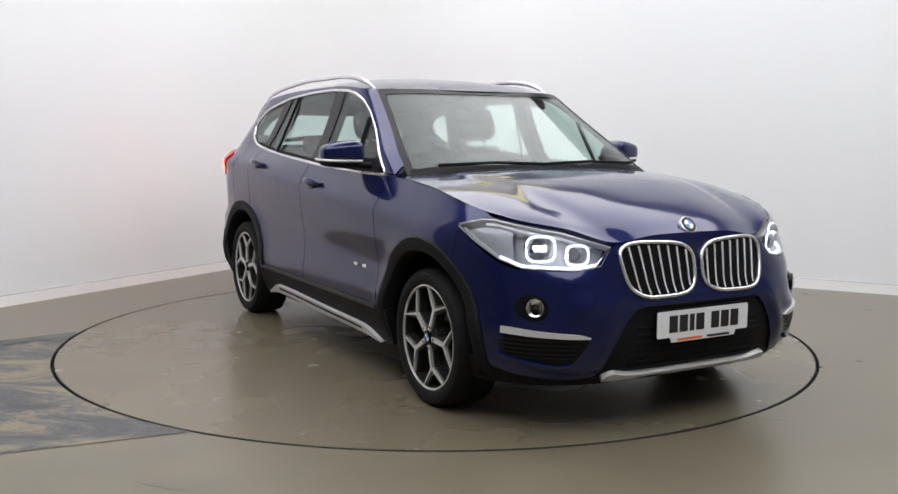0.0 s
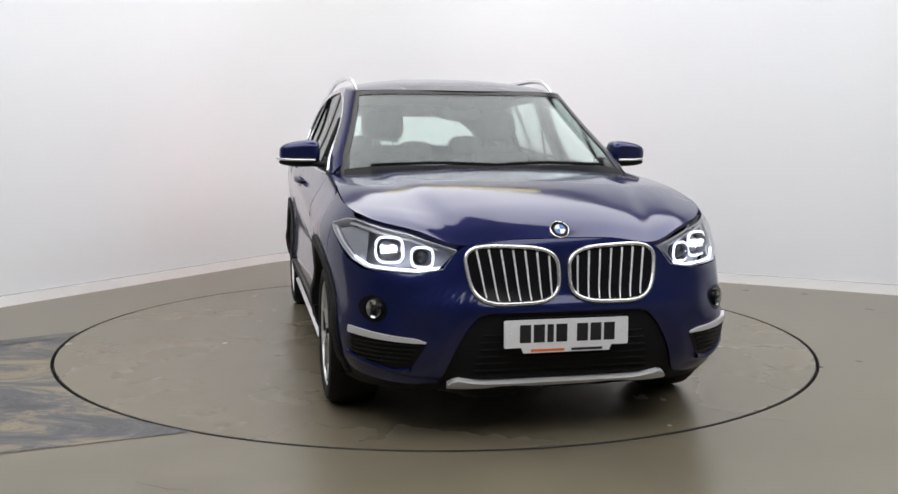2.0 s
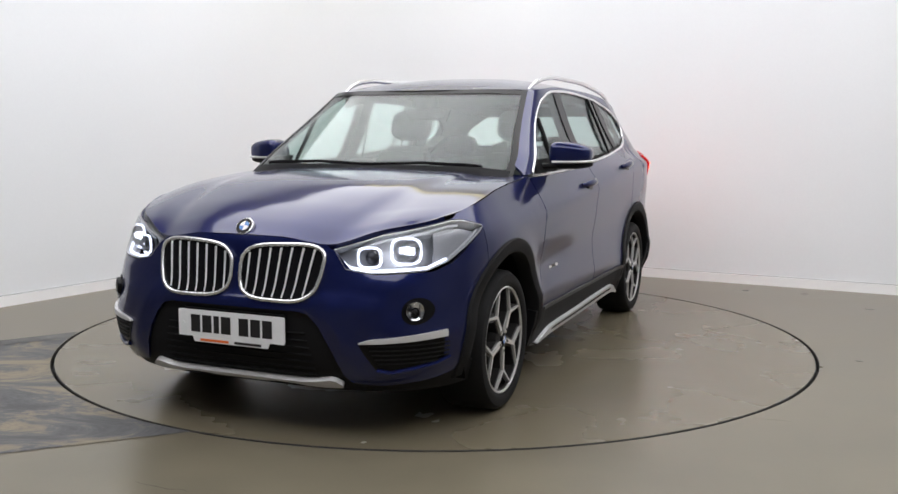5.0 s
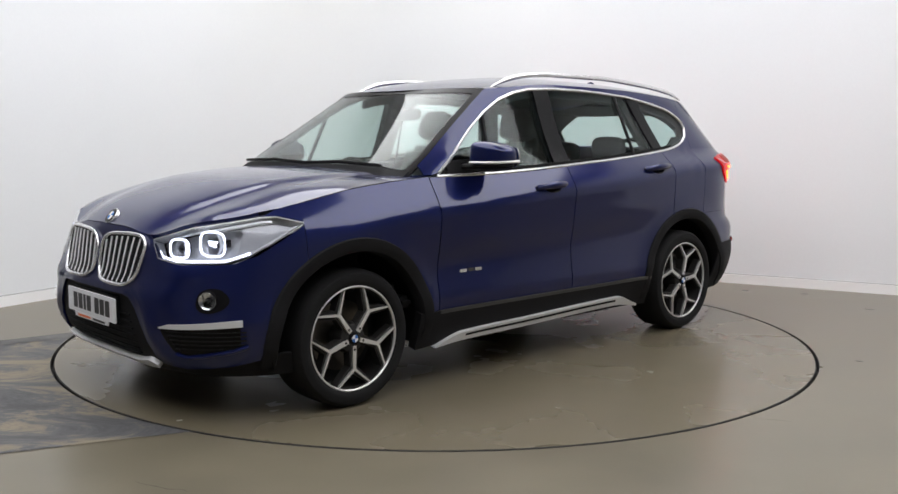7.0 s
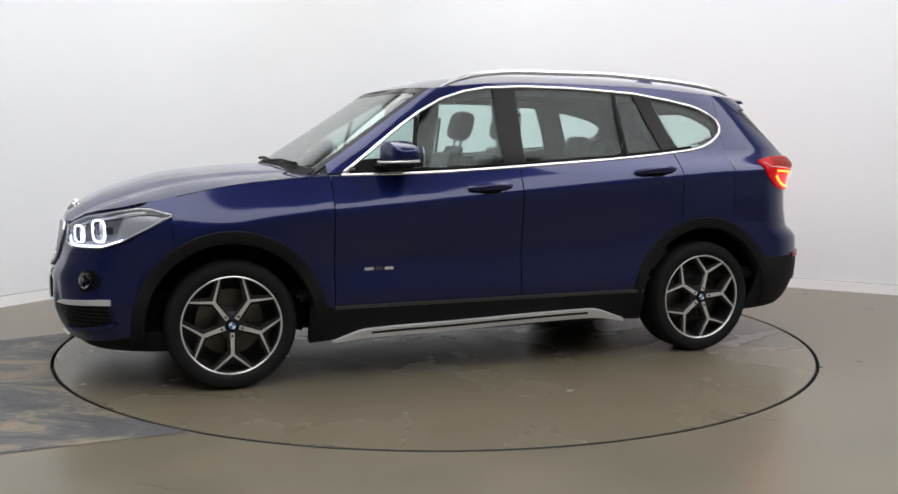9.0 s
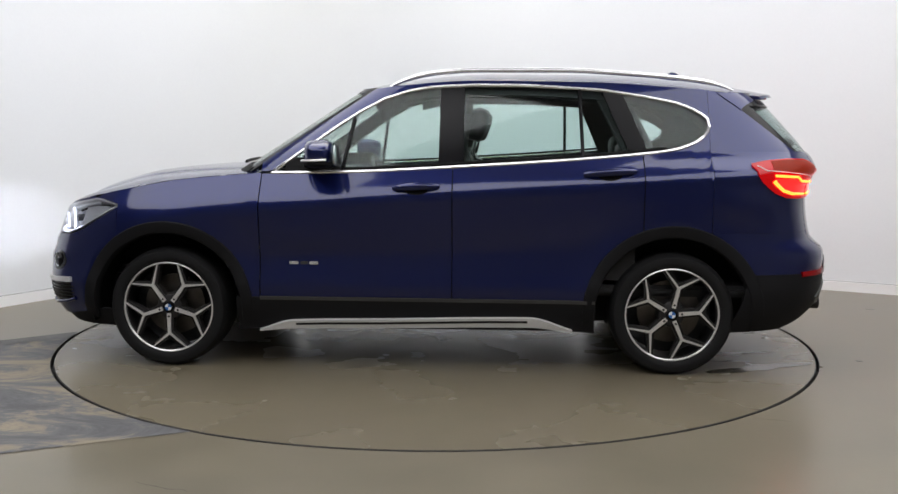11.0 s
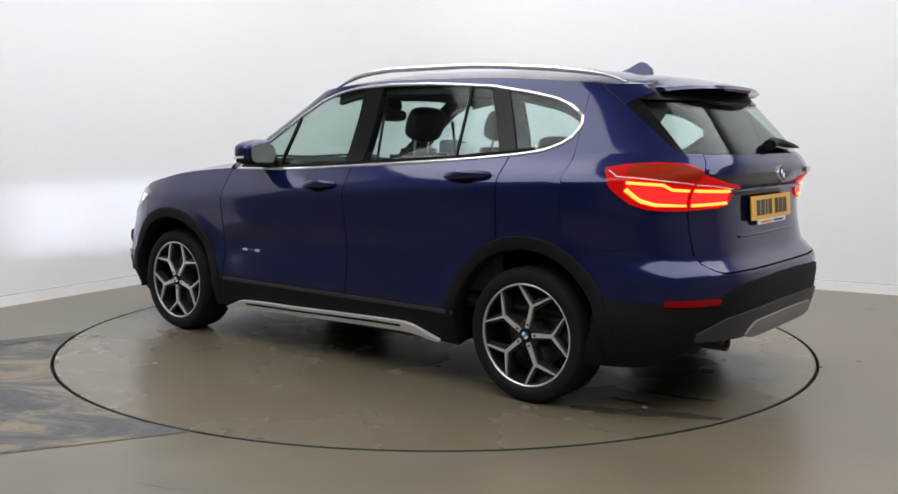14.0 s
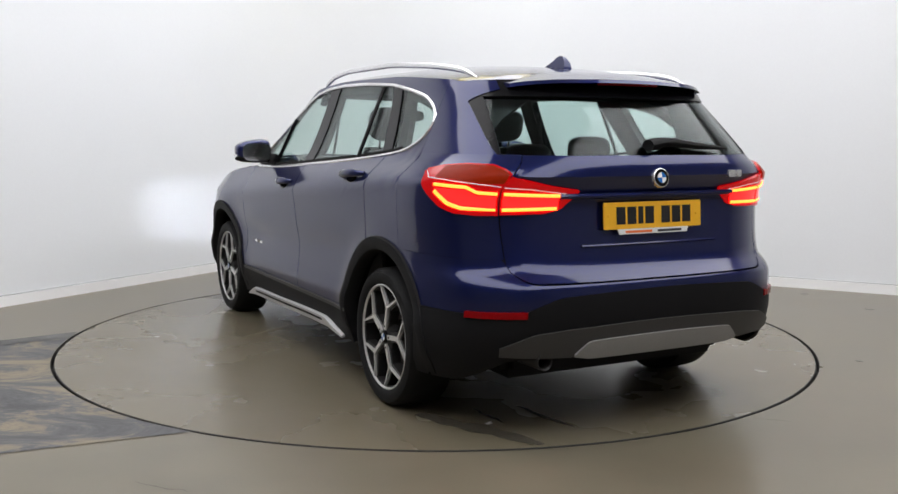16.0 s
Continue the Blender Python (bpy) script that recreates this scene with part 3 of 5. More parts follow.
def build_wheel():
    """One wheel, its outer face towards +y at y = 0."""
    rim = part("wheel", lathe([(0.236, -0.20), (0.230, -0.05), (0.229, -0.014), (0.240, -0.012), (0.247, -0.02), (0.247, -0.20)], 72), GREY_ALLOY, car, "alloy wheel with five forked spokes")
    part("rim_lip", lathe([(0.2345, -0.010), (0.2355, -0.003), (0.239, 0.0), (0.244, -0.002), (0.2455, -0.010)], 72), ALLOY, rim, "bright machined rim lip")
    part("tyre", lathe([(0.236, -0.205), (0.29, -0.222), (0.318, -0.205), (0.3195, -0.16), (0.3200, -0.06), (0.316, -0.018), (0.300, 0.004), (0.275, 0.010), (0.252, 0.004), (0.243, -0.004)], 96), RUBBER, rim, "black rubber tyre")
    part("brake_disc", lathe([(0.05, -0.115), (0.165, -0.115), (0.165, -0.14), (0.05, -0.14)], 48), DISC, rim)
    part("barrel_back", lathe([(0.001, -0.165), (0.228, -0.165)], 48), CABIN, rim)
    part("hub", lathe([(0.001, -0.012), (0.045, -0.012), (0.066, -0.022), (0.075, -0.06), (0.07, -0.11)], 40), GREY_ALLOY, rim)
    part("centre_cap", lathe([(0.001, -0.002), (0.024, -0.002), (0.029, -0.005), (0.029, -0.02)], 32), GLOSS_BLACK, rim, "dark round centre cap")
    for k in range(4):
        bm = bmesh.new()
        c = bm.verts.new((0, 0.0, 0))
        ring = [bm.verts.new((0.018 * math.cos(a), -0.0006, 0.018 * math.sin(a))) for a in [math.pi / 2 * (k + i / 6) for i in range(7)]]
        for p, q in zip(ring, ring[1:]):
            bm.faces.new((c, p, q))
        part("cap_quarter", bm, CAP_BLUE if k % 2 else CAP_WHITE, rim)
    return rim




def fork(stem, arm, depth, r0=0.036, split=0.145, rim_r=0.236, spread_deg=23):
    """A forked spoke along +x in the wheel's x, z plane, from y = 0 back to -depth."""
    a = radians(spread_deg)
    tip = Vector((rim_r * math.cos(a), rim_r * math.sin(a)))
    knee = Vector((split, 0))
    d = (tip - knee).normalized()
    n = Vector((-d.y, d.x))
    o1, o2 = tip + n * arm, tip - n * arm
    crotch = split + arm * 1.9
    upper = [(r0, stem), (split - arm * 1.1, stem * 0.78), (o1.x, o1.y), (o2.x, o2.y), (crotch, 0)]
    outline = upper + [(x, -z) for x, z in upper[-2::-1]]
    return slab(outline, -depth)


def add_spokes(rim, turn):
    for k in range(5):
        rot = Matrix.Rotation(-radians(turn + 72 * k), 4, "Y")
        wide = fork(0.024, 0.0125, 0.045)
        wide.transform(rot @ Matrix.Translation((0, -0.016, 0)))
        part("spoke", wide, GREY_ALLOY, rim, "dark grey forked spoke")
        face = fork(0.0105, 0.0030, 0.014, rim_r=0.240)
        face.transform(rot @ Matrix.Translation((0, -0.004, 0)))
        part("spoke_face", face, ALLOY, rim, "bright machined spoke face")
        bolt = lathe([(0.001, -0.001), (0.006, -0.001), (0.006, -0.012)], 10)
        bolt.transform(rot @ Matrix.Translation((0.052, -0.002, 0)))
        part("wheel_bolt", bolt, GLOSS_BLACK, rim)


def build_wheels():
    for x, s, turn in ((AXLE, 1, 54), (-AXLE, 1, 31), (AXLE, -1, 40), (-AXLE, -1, 20)):
        wheel = build_wheel()
        add_spokes(wheel, turn)
        wheel.matrix_basis = pose(x, s * HUB_Y, HUB_Z + 0.002, 0, 0, 0 if s > 0 else 180)


build_wheels()


# ---------------------------------------------------------------- lamps and badges: materials
SLAT = material("grille_silver", (0.78, 0.78, 0.79), 0.35, metal=0.25, grain=0.03)
LAMP_WHITE = material("lamp_white", (0.9, 0.9, 0.9), 0.3, glow=(0.78, 0.82, 1.0), strength=2.6)
LAMP_BEAM = material("lamp_beam", (0.9, 0.9, 0.9), 0.3, glow=(0.82, 0.88, 1.0), strength=11000.0)
LAMP_DARK = material("lamp_housing", (0.035, 0.035, 0.04), 0.28, metal=0.5, grain=0.1)
LAMP_BOWL = material("lamp_bowl", (0.48, 0.485, 0.50), 0.3, metal=0.3, grain=0.1, grain_scale=90)
LAMP_WING = material("lamp_wing", (0.38, 0.38, 0.39), 0.3, metal=0.3, grain=0.1, grain_scale=120)
LAMP_CHROME = material("lamp_reflector", (0.75, 0.76, 0.78), 0.12, metal=1.0, grain=0.03)
TAIL_RED = material("tail_lens_red", (0.16, 0.001, 0.002), 0.18, spec=0.3, coat=0.0, glow=(1.0, 0.004, 0.006), strength=0.36, grain=0.1, grain_scale=30)
TAIL_AMBER = material("tail_lens_amber", (0.15, 0.011, 0.002), 0.35, spec=0.07, glow=(1.0, 0.055, 0.004), strength=0.10, grain=0.1, grain_scale=30)
TAIL_BAR = material("tail_light_bar", (0.6, 0.05, 0.02), 0.3, glow=(1.0, 0.048, 0.0055), strength=17.0)
TAIL_GLOW = material("tail_light_red", (0.6, 0.02, 0.02), 0.3, glow=(1.0, 0.0035, 0.0035), strength=5.0)
REFLECTOR = material("reflector_red", (0.22, 0.001, 0.003), 0.25, spec=0.2, grain=0.2, grain_scale=250)
PLATE_WHITE = material("plate_white", (0.74, 0.75, 0.77), 0.35, grain=0.03)
PLATE_YELLOW = material("plate_yellow", (0.80, 0.42, 0.02), 0.35, grain=0.03)
PLATE_BLACK = material("plate_black", (0.01, 0.01, 0.012), 0.4, grain=0.05)
PLATE_ORANGE = material("plate_orange", (0.75, 0.16, 0.03), 0.4, grain=0.05)
BADGE_BLUE = material("badge_blue", (0.02, 0.14, 0.45), 0.25, coat=0.5, grain=0.05)
BADGE_WHITE = material("badge_white", (0.8, 0.8, 0.82), 0.25, coat=0.5, grain=0.05)
SKID = material("skid_silver", (0.58, 0.58, 0.59), 0.42, metal=0.3, grain=0.06, grain_scale=200)
SKID_REAR = material("skid_rear", (0.25, 0.246, 0.242), 0.45, metal=0.3, grain=0.08, grain_scale=200)
SKID_GREY = material("skid_grey", (0.045, 0.044, 0.043), 0.5, metal=0.3, grain=0.08, grain_scale=200)
BODY_SEAL = material("seal_rubber", (0.005, 0.005, 0.0055), 0.6, spec=0.1, grain=0.1)


def out_normal(fn, c, z, e=0.004):
    n = (fn(c + e, z) - fn(c - e, z)).cross(fn(c, z + e) - fn(c, z - e)).normalized()
    p = fn(c, z)
    return n if n.dot(p - Vector((0.0 if abs(p.x) > 1.2 else p.x, 0, 0.7))) > 0 else -n


def merged(*bms):
    """Joins the pieces of one part."""
    out = bmesh.new()
    for b in bms:
        me = bpy.data.meshes.new("tmp")
        b.to_mesh(me)
        b.free()
        out.from_mesh(me)
        bpy.data.meshes.remove(me)
    return out


def twin(name, bm, mat, label="", parent=None, smooth=38, extra=()):
    """The same part on both flanks, drawn for the left one. Returns both."""
    other = mirrored(bm)
    return part(name, bm, mat, parent or car, label, smooth, extra), part(name, other, mat, parent or car, label, smooth, extra)


# ---------------------------------------------------------------- black cladding, sills, liners
def arch_ring(centre, r0, r1, a0, a1, off, tail):
    """A band round a wheel opening that follows the flank."""
    bm = bmesh.new()
    rows = []
    for k in range(61):
        a = radians(a0 + (a1 - a0) * k / 60)
        row = []
        for r, o in ((r0 - 0.002, -0.05), (r0, off - 0.008), (r0 + 0.006, off), (r0 + (r1 - r0) * 0.5, off + 0.003), (r1 - 0.004, off), (r1, off - 0.012)):
            x, z = centre + r * math.cos(a), max(0.17, HUB_Z + r * math.sin(a))
            p = on_x(x, z)
            row.append((p.x, p.y + o, p.z))
        rows.append(row)
    sheet(bm, rows)
    bmesh.ops.recalc_face_normals(bm, faces=bm.faces)
    return bm


def build_cladding():
    for s in (AXLE, -AXLE):
        twin("wheel_arch", arch_ring(s, 0.402, 0.468, -9, 189, 0.012, 0), TRIM, "black plastic wheel arch trim")
        liner = lathe([(0.425, 0.50), (0.425, 0.86)], 64)
        bmesh.ops.translate(liner, verts=liner.verts, vec=(s, 0, HUB_Z))
        bmesh.ops.delete(liner, geom=[f for f in liner.faces if f.calc_center_median().z < 0.24], context="FACES")
        cap = lathe([(0.05, 0.50), (0.15, 0.50), (0.25, 0.50), (0.33, 0.50), (0.43, 0.50)], 64)
        bmesh.ops.translate(cap, verts=cap.verts, vec=(s, 0, HUB_Z))
        bmesh.ops.delete(cap, geom=[f for f in cap.faces if f.calc_center_median().z < 0.22], context="FACES")
        twin("wheel_liner", merged(liner, cap), BODY_SEAL, "black wheel housing liner")
    top = lambda x: 0.388
    low = cubic([0.97, 0.8, -0.75, -0.93], [0.205, 0.215, 0.225, 0.215])
    both("side_skirt", on_x, spread(0.955, -0.935, 0.05), low, top, 8, TRIM, off=0.010, thick=0.05, label="black plastic side skirt")
    # the silver step strip with its dark groove
    hi = cubic([0.84, 0.66, 0.2, -0.60, -0.82], [0.212, 0.268, 0.281, 0.300, 0.235])
    lo2 = cubic([0.84, 0.66, 0.2, -0.60, -0.82], [0.205, 0.222, 0.233, 0.252, 0.222])
    both("sill_strip", on_x, spread(0.84, -0.82, 0.03), lo2, hi, 4, SILVER, off=0.030, thick=0.03, label="brushed silver sill strip")
    mid = lambda x: (hi(x) * 0.62 + lo2(x) * 0.38)
    both("sill_groove", on_x, spread(0.64, -0.585, 0.04), lambda x: mid(x) - 0.005, lambda x: mid(x) + 0.006, 1, TRIM, off=0.032, thick=0.004)
    # a grey strip added for the faint reflection along the doors' lower edge
    both("door_edge_glint", on_x, spread(0.83, -0.93, 0.05), lambda x: 0.375, lambda x: 0.392, 2, SKID_GREY, off=0.014, thick=0.012)
    part("underbody", merged(block((-1.95, -0.60, 0.22), (1.9, 0.60, 0.50), 0.04), block((-0.90, -0.82, 0.21), (0.88, 0.82, 0.40), 0.02), block((1.0, -0.6, 0.45), (1.85, 0.6, 0.82), 0.1), block((-2.05, -0.55, 0.45), (-1.0, 0.55, 0.72), 0.03)), TRIM, car)
    both("side_seal", on_x, spread(0.86, -1.55, 0.05), lambda x: max(0.42, arch(x, -AXLE, 0.45)), lambda x: BELT(x) - 0.02, 6, BODY_SEAL, off=-0.016, thick=0.004)
    part("front_seal", shell(on_u, spread(-0.80, 0.80, 0.04), lambda u: max(0.30, arch(on_u(u, 0.4).x, AXLE, 0.45)), lambda u: bumper_top(u) - 0.02, 5, off=-0.03, thick=0.004), BODY_SEAL, car)
    part("rear_seal", shell(on_u, spread(2.1, 3.9, 0.04), lambda u: 0.42, lambda u: 1.15, 8, off=-0.02, thick=0.004), BODY_SEAL, car)
    both("fender_seal", on_x, spread(1.6, 0.80, 0.04), lambda x: max(0.42, arch(x, AXLE, 0.45)), lambda x: HOOD_SIDE(x) - 0.02, 6, BODY_SEAL, off=-0.016, thick=0.004)


build_cladding()


# ---------------------------------------------------------------- nose
def on_front(y, z, off=0.0):
    u = u_of("y", y, z) * (1 if y >= 0 else -1)
    return on_u(u, z) + out_normal(on_u, u, z) * off


def front_plate(outline, off, depth=0.012):
    """A raised patch on the nose from an outline in y, z."""
    bm = bmesh.new()
    a = [bm.verts.new(on_front(y, z, off)) for y, z in outline]
    b = [bm.verts.new(on_front(y, z, off - depth)) for y, z in outline]
    cy, cz = sum(p[0] for p in outline) / len(outline), sum(p[1] for p in outline) / len(outline)
    inner = [bm.verts.new(on_front(cy + (y - cy) * 0.5, cz + (z - cz) * 0.5, off)) for y, z in outline]
    mid = bm.verts.new(on_front(cy, cz, off))
    n = len(a)
    for i in range(n):
        j = (i + 1) % n
        bm.faces.new((a[i], a[j], inner[j], inner[i]))
        bm.faces.new((inner[i], inner[j], mid))
        bm.faces.new((b[i], b[j], a[j], a[i]))
    bmesh.ops.recalc_face_normals(bm, faces=bm.faces)
    return bm


def kidney_line(n=48):
    """The outline of the left grille in y, z."""
    out = []
    for k in range(n):
        t = 2 * math.pi * k / n
        c, s = math.cos(t), math.sin(t)
        e = 2 / 3.5
        py, pz = math.copysign(abs(c) ** e, c), math.copysign(abs(s) ** e, s)
        z = 0.690 + 0.111 * pz
        y = 0.206 + 0.184 * py * (1 + (0.12 if py > 0 else 0.02) * pz) + 0.002 * pz
        out.append((y, z + 0.008 * py * (1 if pz > 0 else -0.3)))
    return out


def build_nose():
    line = kidney_line()
    top_edge = linear(*zip(*[p for p in line if p[1] > 0.70]))
    low_edge = linear(*zip(*[p for p in line if p[1] < 0.69]))
    for s in (1, -1):
        rim = tube([on_front(s * y, z, 0.008) for y, z in line], 0.0082, 10, closed=True)
        g = part("kidney_grille", rim, CHROME, car, "bright chrome rounded radiator grille frame")
        part("grille_back", front_plate([(s * y, z) for y, z in line], 0.0035, 0.004), GLOSS_BLACK, g, "black grille opening")
        for k in range(7):
            y = 0.058 + 0.0468 * k
            lo, hi = low_edge(y * 0.97) + 0.011, top_edge(y) - 0.013
            pts = []
            for i in range(9):
                z = lo + (hi - lo) * i / 8
                pts.append(on_front(s * (y + (0.004 + 0.012 * k / 6) * (z - 0.7) / 0.1), z, 0.006))
            part("grille_slat", tube(pts, lambda t: 0.0033 + 0.0014 * t, 6), SLAT, g, "slim silver vertical slat")
    # roundel on the bonnet's lip
    roundel = lathe([(0.001, 0.006), (0.036, 0.006), (0.040, 0.004), (0.041, 0.0), (0.041, -0.01)], 36, axis="z")
    m = pose(2.066, 0, 0.862, 0, 52, 0)
    roundel.transform(m)
    r = part("bonnet_badge", roundel, CHROME, car, "round chrome badge with blue and white quarters")
    badge_quarters(r, m, 0.0088)
    # lower grille bars
    for z, w in ((0.455, 0.335), (0.425, 0.345), (0.395, 0.352), (0.365, 0.358), (0.335, 0.362), (0.305, 0.364), (0.280, 0.364)):
        part("lower_grille_bar", tube([on_front(y, z, -0.012) for y in spread(-w, w, 0.05)], 0.0070, 6, flat=0.6), BODY_SEAL, car)
    # silver skid plate
    us = u_of("y", 0.47, 0.25)
    part("front_skid_plate", shell(on_u, spread(-us, us, 0.02), track([("y", 0, 0.240), ("y", 0.12, 0.240), ("y", 0.15, 0.245), ("y", 0.26, 0.245), ("y", 0.30, 0.238), ("y", 0.40, 0.236), ("y", 0.475, 0.240)]),
                                   track([("y", 0, 0.256), ("y", 0.3, 0.256), ("y", 0.36, 0.260), ("y", 0.44, 0.276), ("y", 0.475, 0.246)]), 4, off=0.012, thick=0.03), SKID, car, "satin silver skid plate", extra=(TRIM,))
    # side intakes, silver blades, fog lamps
    for s in (1, -1):
        ua, ue = u_of("y", 0.560, 0.43), u_of("x", 1.885, 0.46)
        blade_lo = track([("y", 0.56, 0.428), ("y", 0.64, 0.430), ("y", 0.80, 0.440), ("x", 1.85, 0.443)])
        blade_hi = track([("y", 0.56, 0.433), ("y", 0.60, 0.446), ("y", 0.80, 0.466), ("x", 1.85, 0.470)])
        hole_lo = track([("y", 0.56, 0.424), ("y", 0.575, 0.390), ("y", 0.615, 0.318), ("y", 0.66, 0.306), ("y", 0.80, 0.335), ("x", 1.84, 0.360)])
        part("side_intake", shell(on_u, spread(ua, ue - 0.01, 0.012), hole_lo, blade_lo, 5, 0.002, 0.01, side=s), GLOSS_BLACK, car, "black side air intake", extra=(GLOSS_BLACK,))
        for z in (0.418, 0.400, 0.382, 0.364, 0.346):
            part("intake_slat", tube([Vector((p.x, s * p.y, p.z)) for p in [on_u(u, z) + out_normal(on_u, u, z) * 0.004 for u in spread(u_of("y", 0.595 + (0.41 - z) * 0.45, z), u_of("x", 1.87, z), 0.02)]], 0.0045, 6, flat=0.6), BODY_SEAL, car)
        lip = [on_u(u, hole_lo(u)) + out_normal(on_u, u, hole_lo(u)) * 0.004 for u in spread(u_of("y", 0.615, 0.318), u_of("x", 1.86, 0.36), 0.02)]
        part("intake_lip", tube([Vector((p.x, s * p.y, p.z)) for p in lip], 0.011, 8), PAINT, car)
        part("silver_blade", shell(on_u, spread(ua, ue, 0.012), blade_lo, blade_hi, 3, 0.012, 0.02, side=s), SILVER, car, "satin silver bumper blade", extra=(SILVER,))
        seat_at = on_front(0.742, 0.552, 0.000)
        m = Matrix.Translation((seat_at.x, s * seat_at.y, seat_at.z)) @ Matrix.Rotation(s * radians(42), 4, "Z")

        def turned(profile, n=32):
            bm = lathe(profile, n, axis="x")
            bm.transform(m)
            return bm
        patch = front_plate([(s * (0.750 + 0.050 * math.cos(a)), 0.550 + 0.052 * math.sin(a)) for a in [2 * math.pi * k / 32 for k in range(32)]], 0.003, 0.02)
        f = part("fog_lamp", patch, GLOSS_BLACK, car, "round fog lamp in a gloss black recess")
        part("fog_bezel", turned([(0.037, 0.012), (0.039, 0.015), (0.041, 0.010), (0.043, -0.03)]), GLOSS_BLACK, f)
        part("fog_reflector", turned([(0.001, 0.000), (0.012, 0.001), (0.024, 0.005), (0.037, 0.013)]), LAMP_CHROME, f, "chrome reflector")
        part("fog_bulb", turned([(0.001, 0.016), (0.006, 0.014), (0.008, 0.008), (0.008, 0.0)], 16), LAMP_DARK, f)
        for y0 in (-0.019, 0.019):
            rib = tube([(0.012, y0, -0.026), (0.013, y0 * 0.8, 0.0), (0.012, y0, 0.026)], 0.0022, 6)
            rib.transform(m)
            part("fog_rib", rib, LAMP_DARK, f)
        part("fog_lens", turned([(0.001, 0.022), (0.02, 0.0205), (0.032, 0.0165), (0.037, 0.0135)]), LENS, f, "clear fog lamp lens")


def badge_quarters(parent, m, lift):
    for k in range(4):
        bm = bmesh.new()
        c = bm.verts.new((0, 0, lift))
        ring = [bm.verts.new((0.022 * math.cos(a), 0.022 * math.sin(a), lift - 0.0008)) for a in [math.pi / 2 * (k + i / 8) for i in range(9)]]
        for p, q in zip(ring, ring[1:]):
            bm.faces.new((c, p, q))
        bm.transform(m)
        part("badge_quarter", bm, BADGE_BLUE if k % 2 else BADGE_WHITE, parent)
    ring = lathe([(0.0235, lift - 0.001), (0.0365, lift - 0.002)], 32, axis="z")
    ring.transform(m)
    part("badge_ring", ring, GLOSS_BLACK, parent)


build_nose()


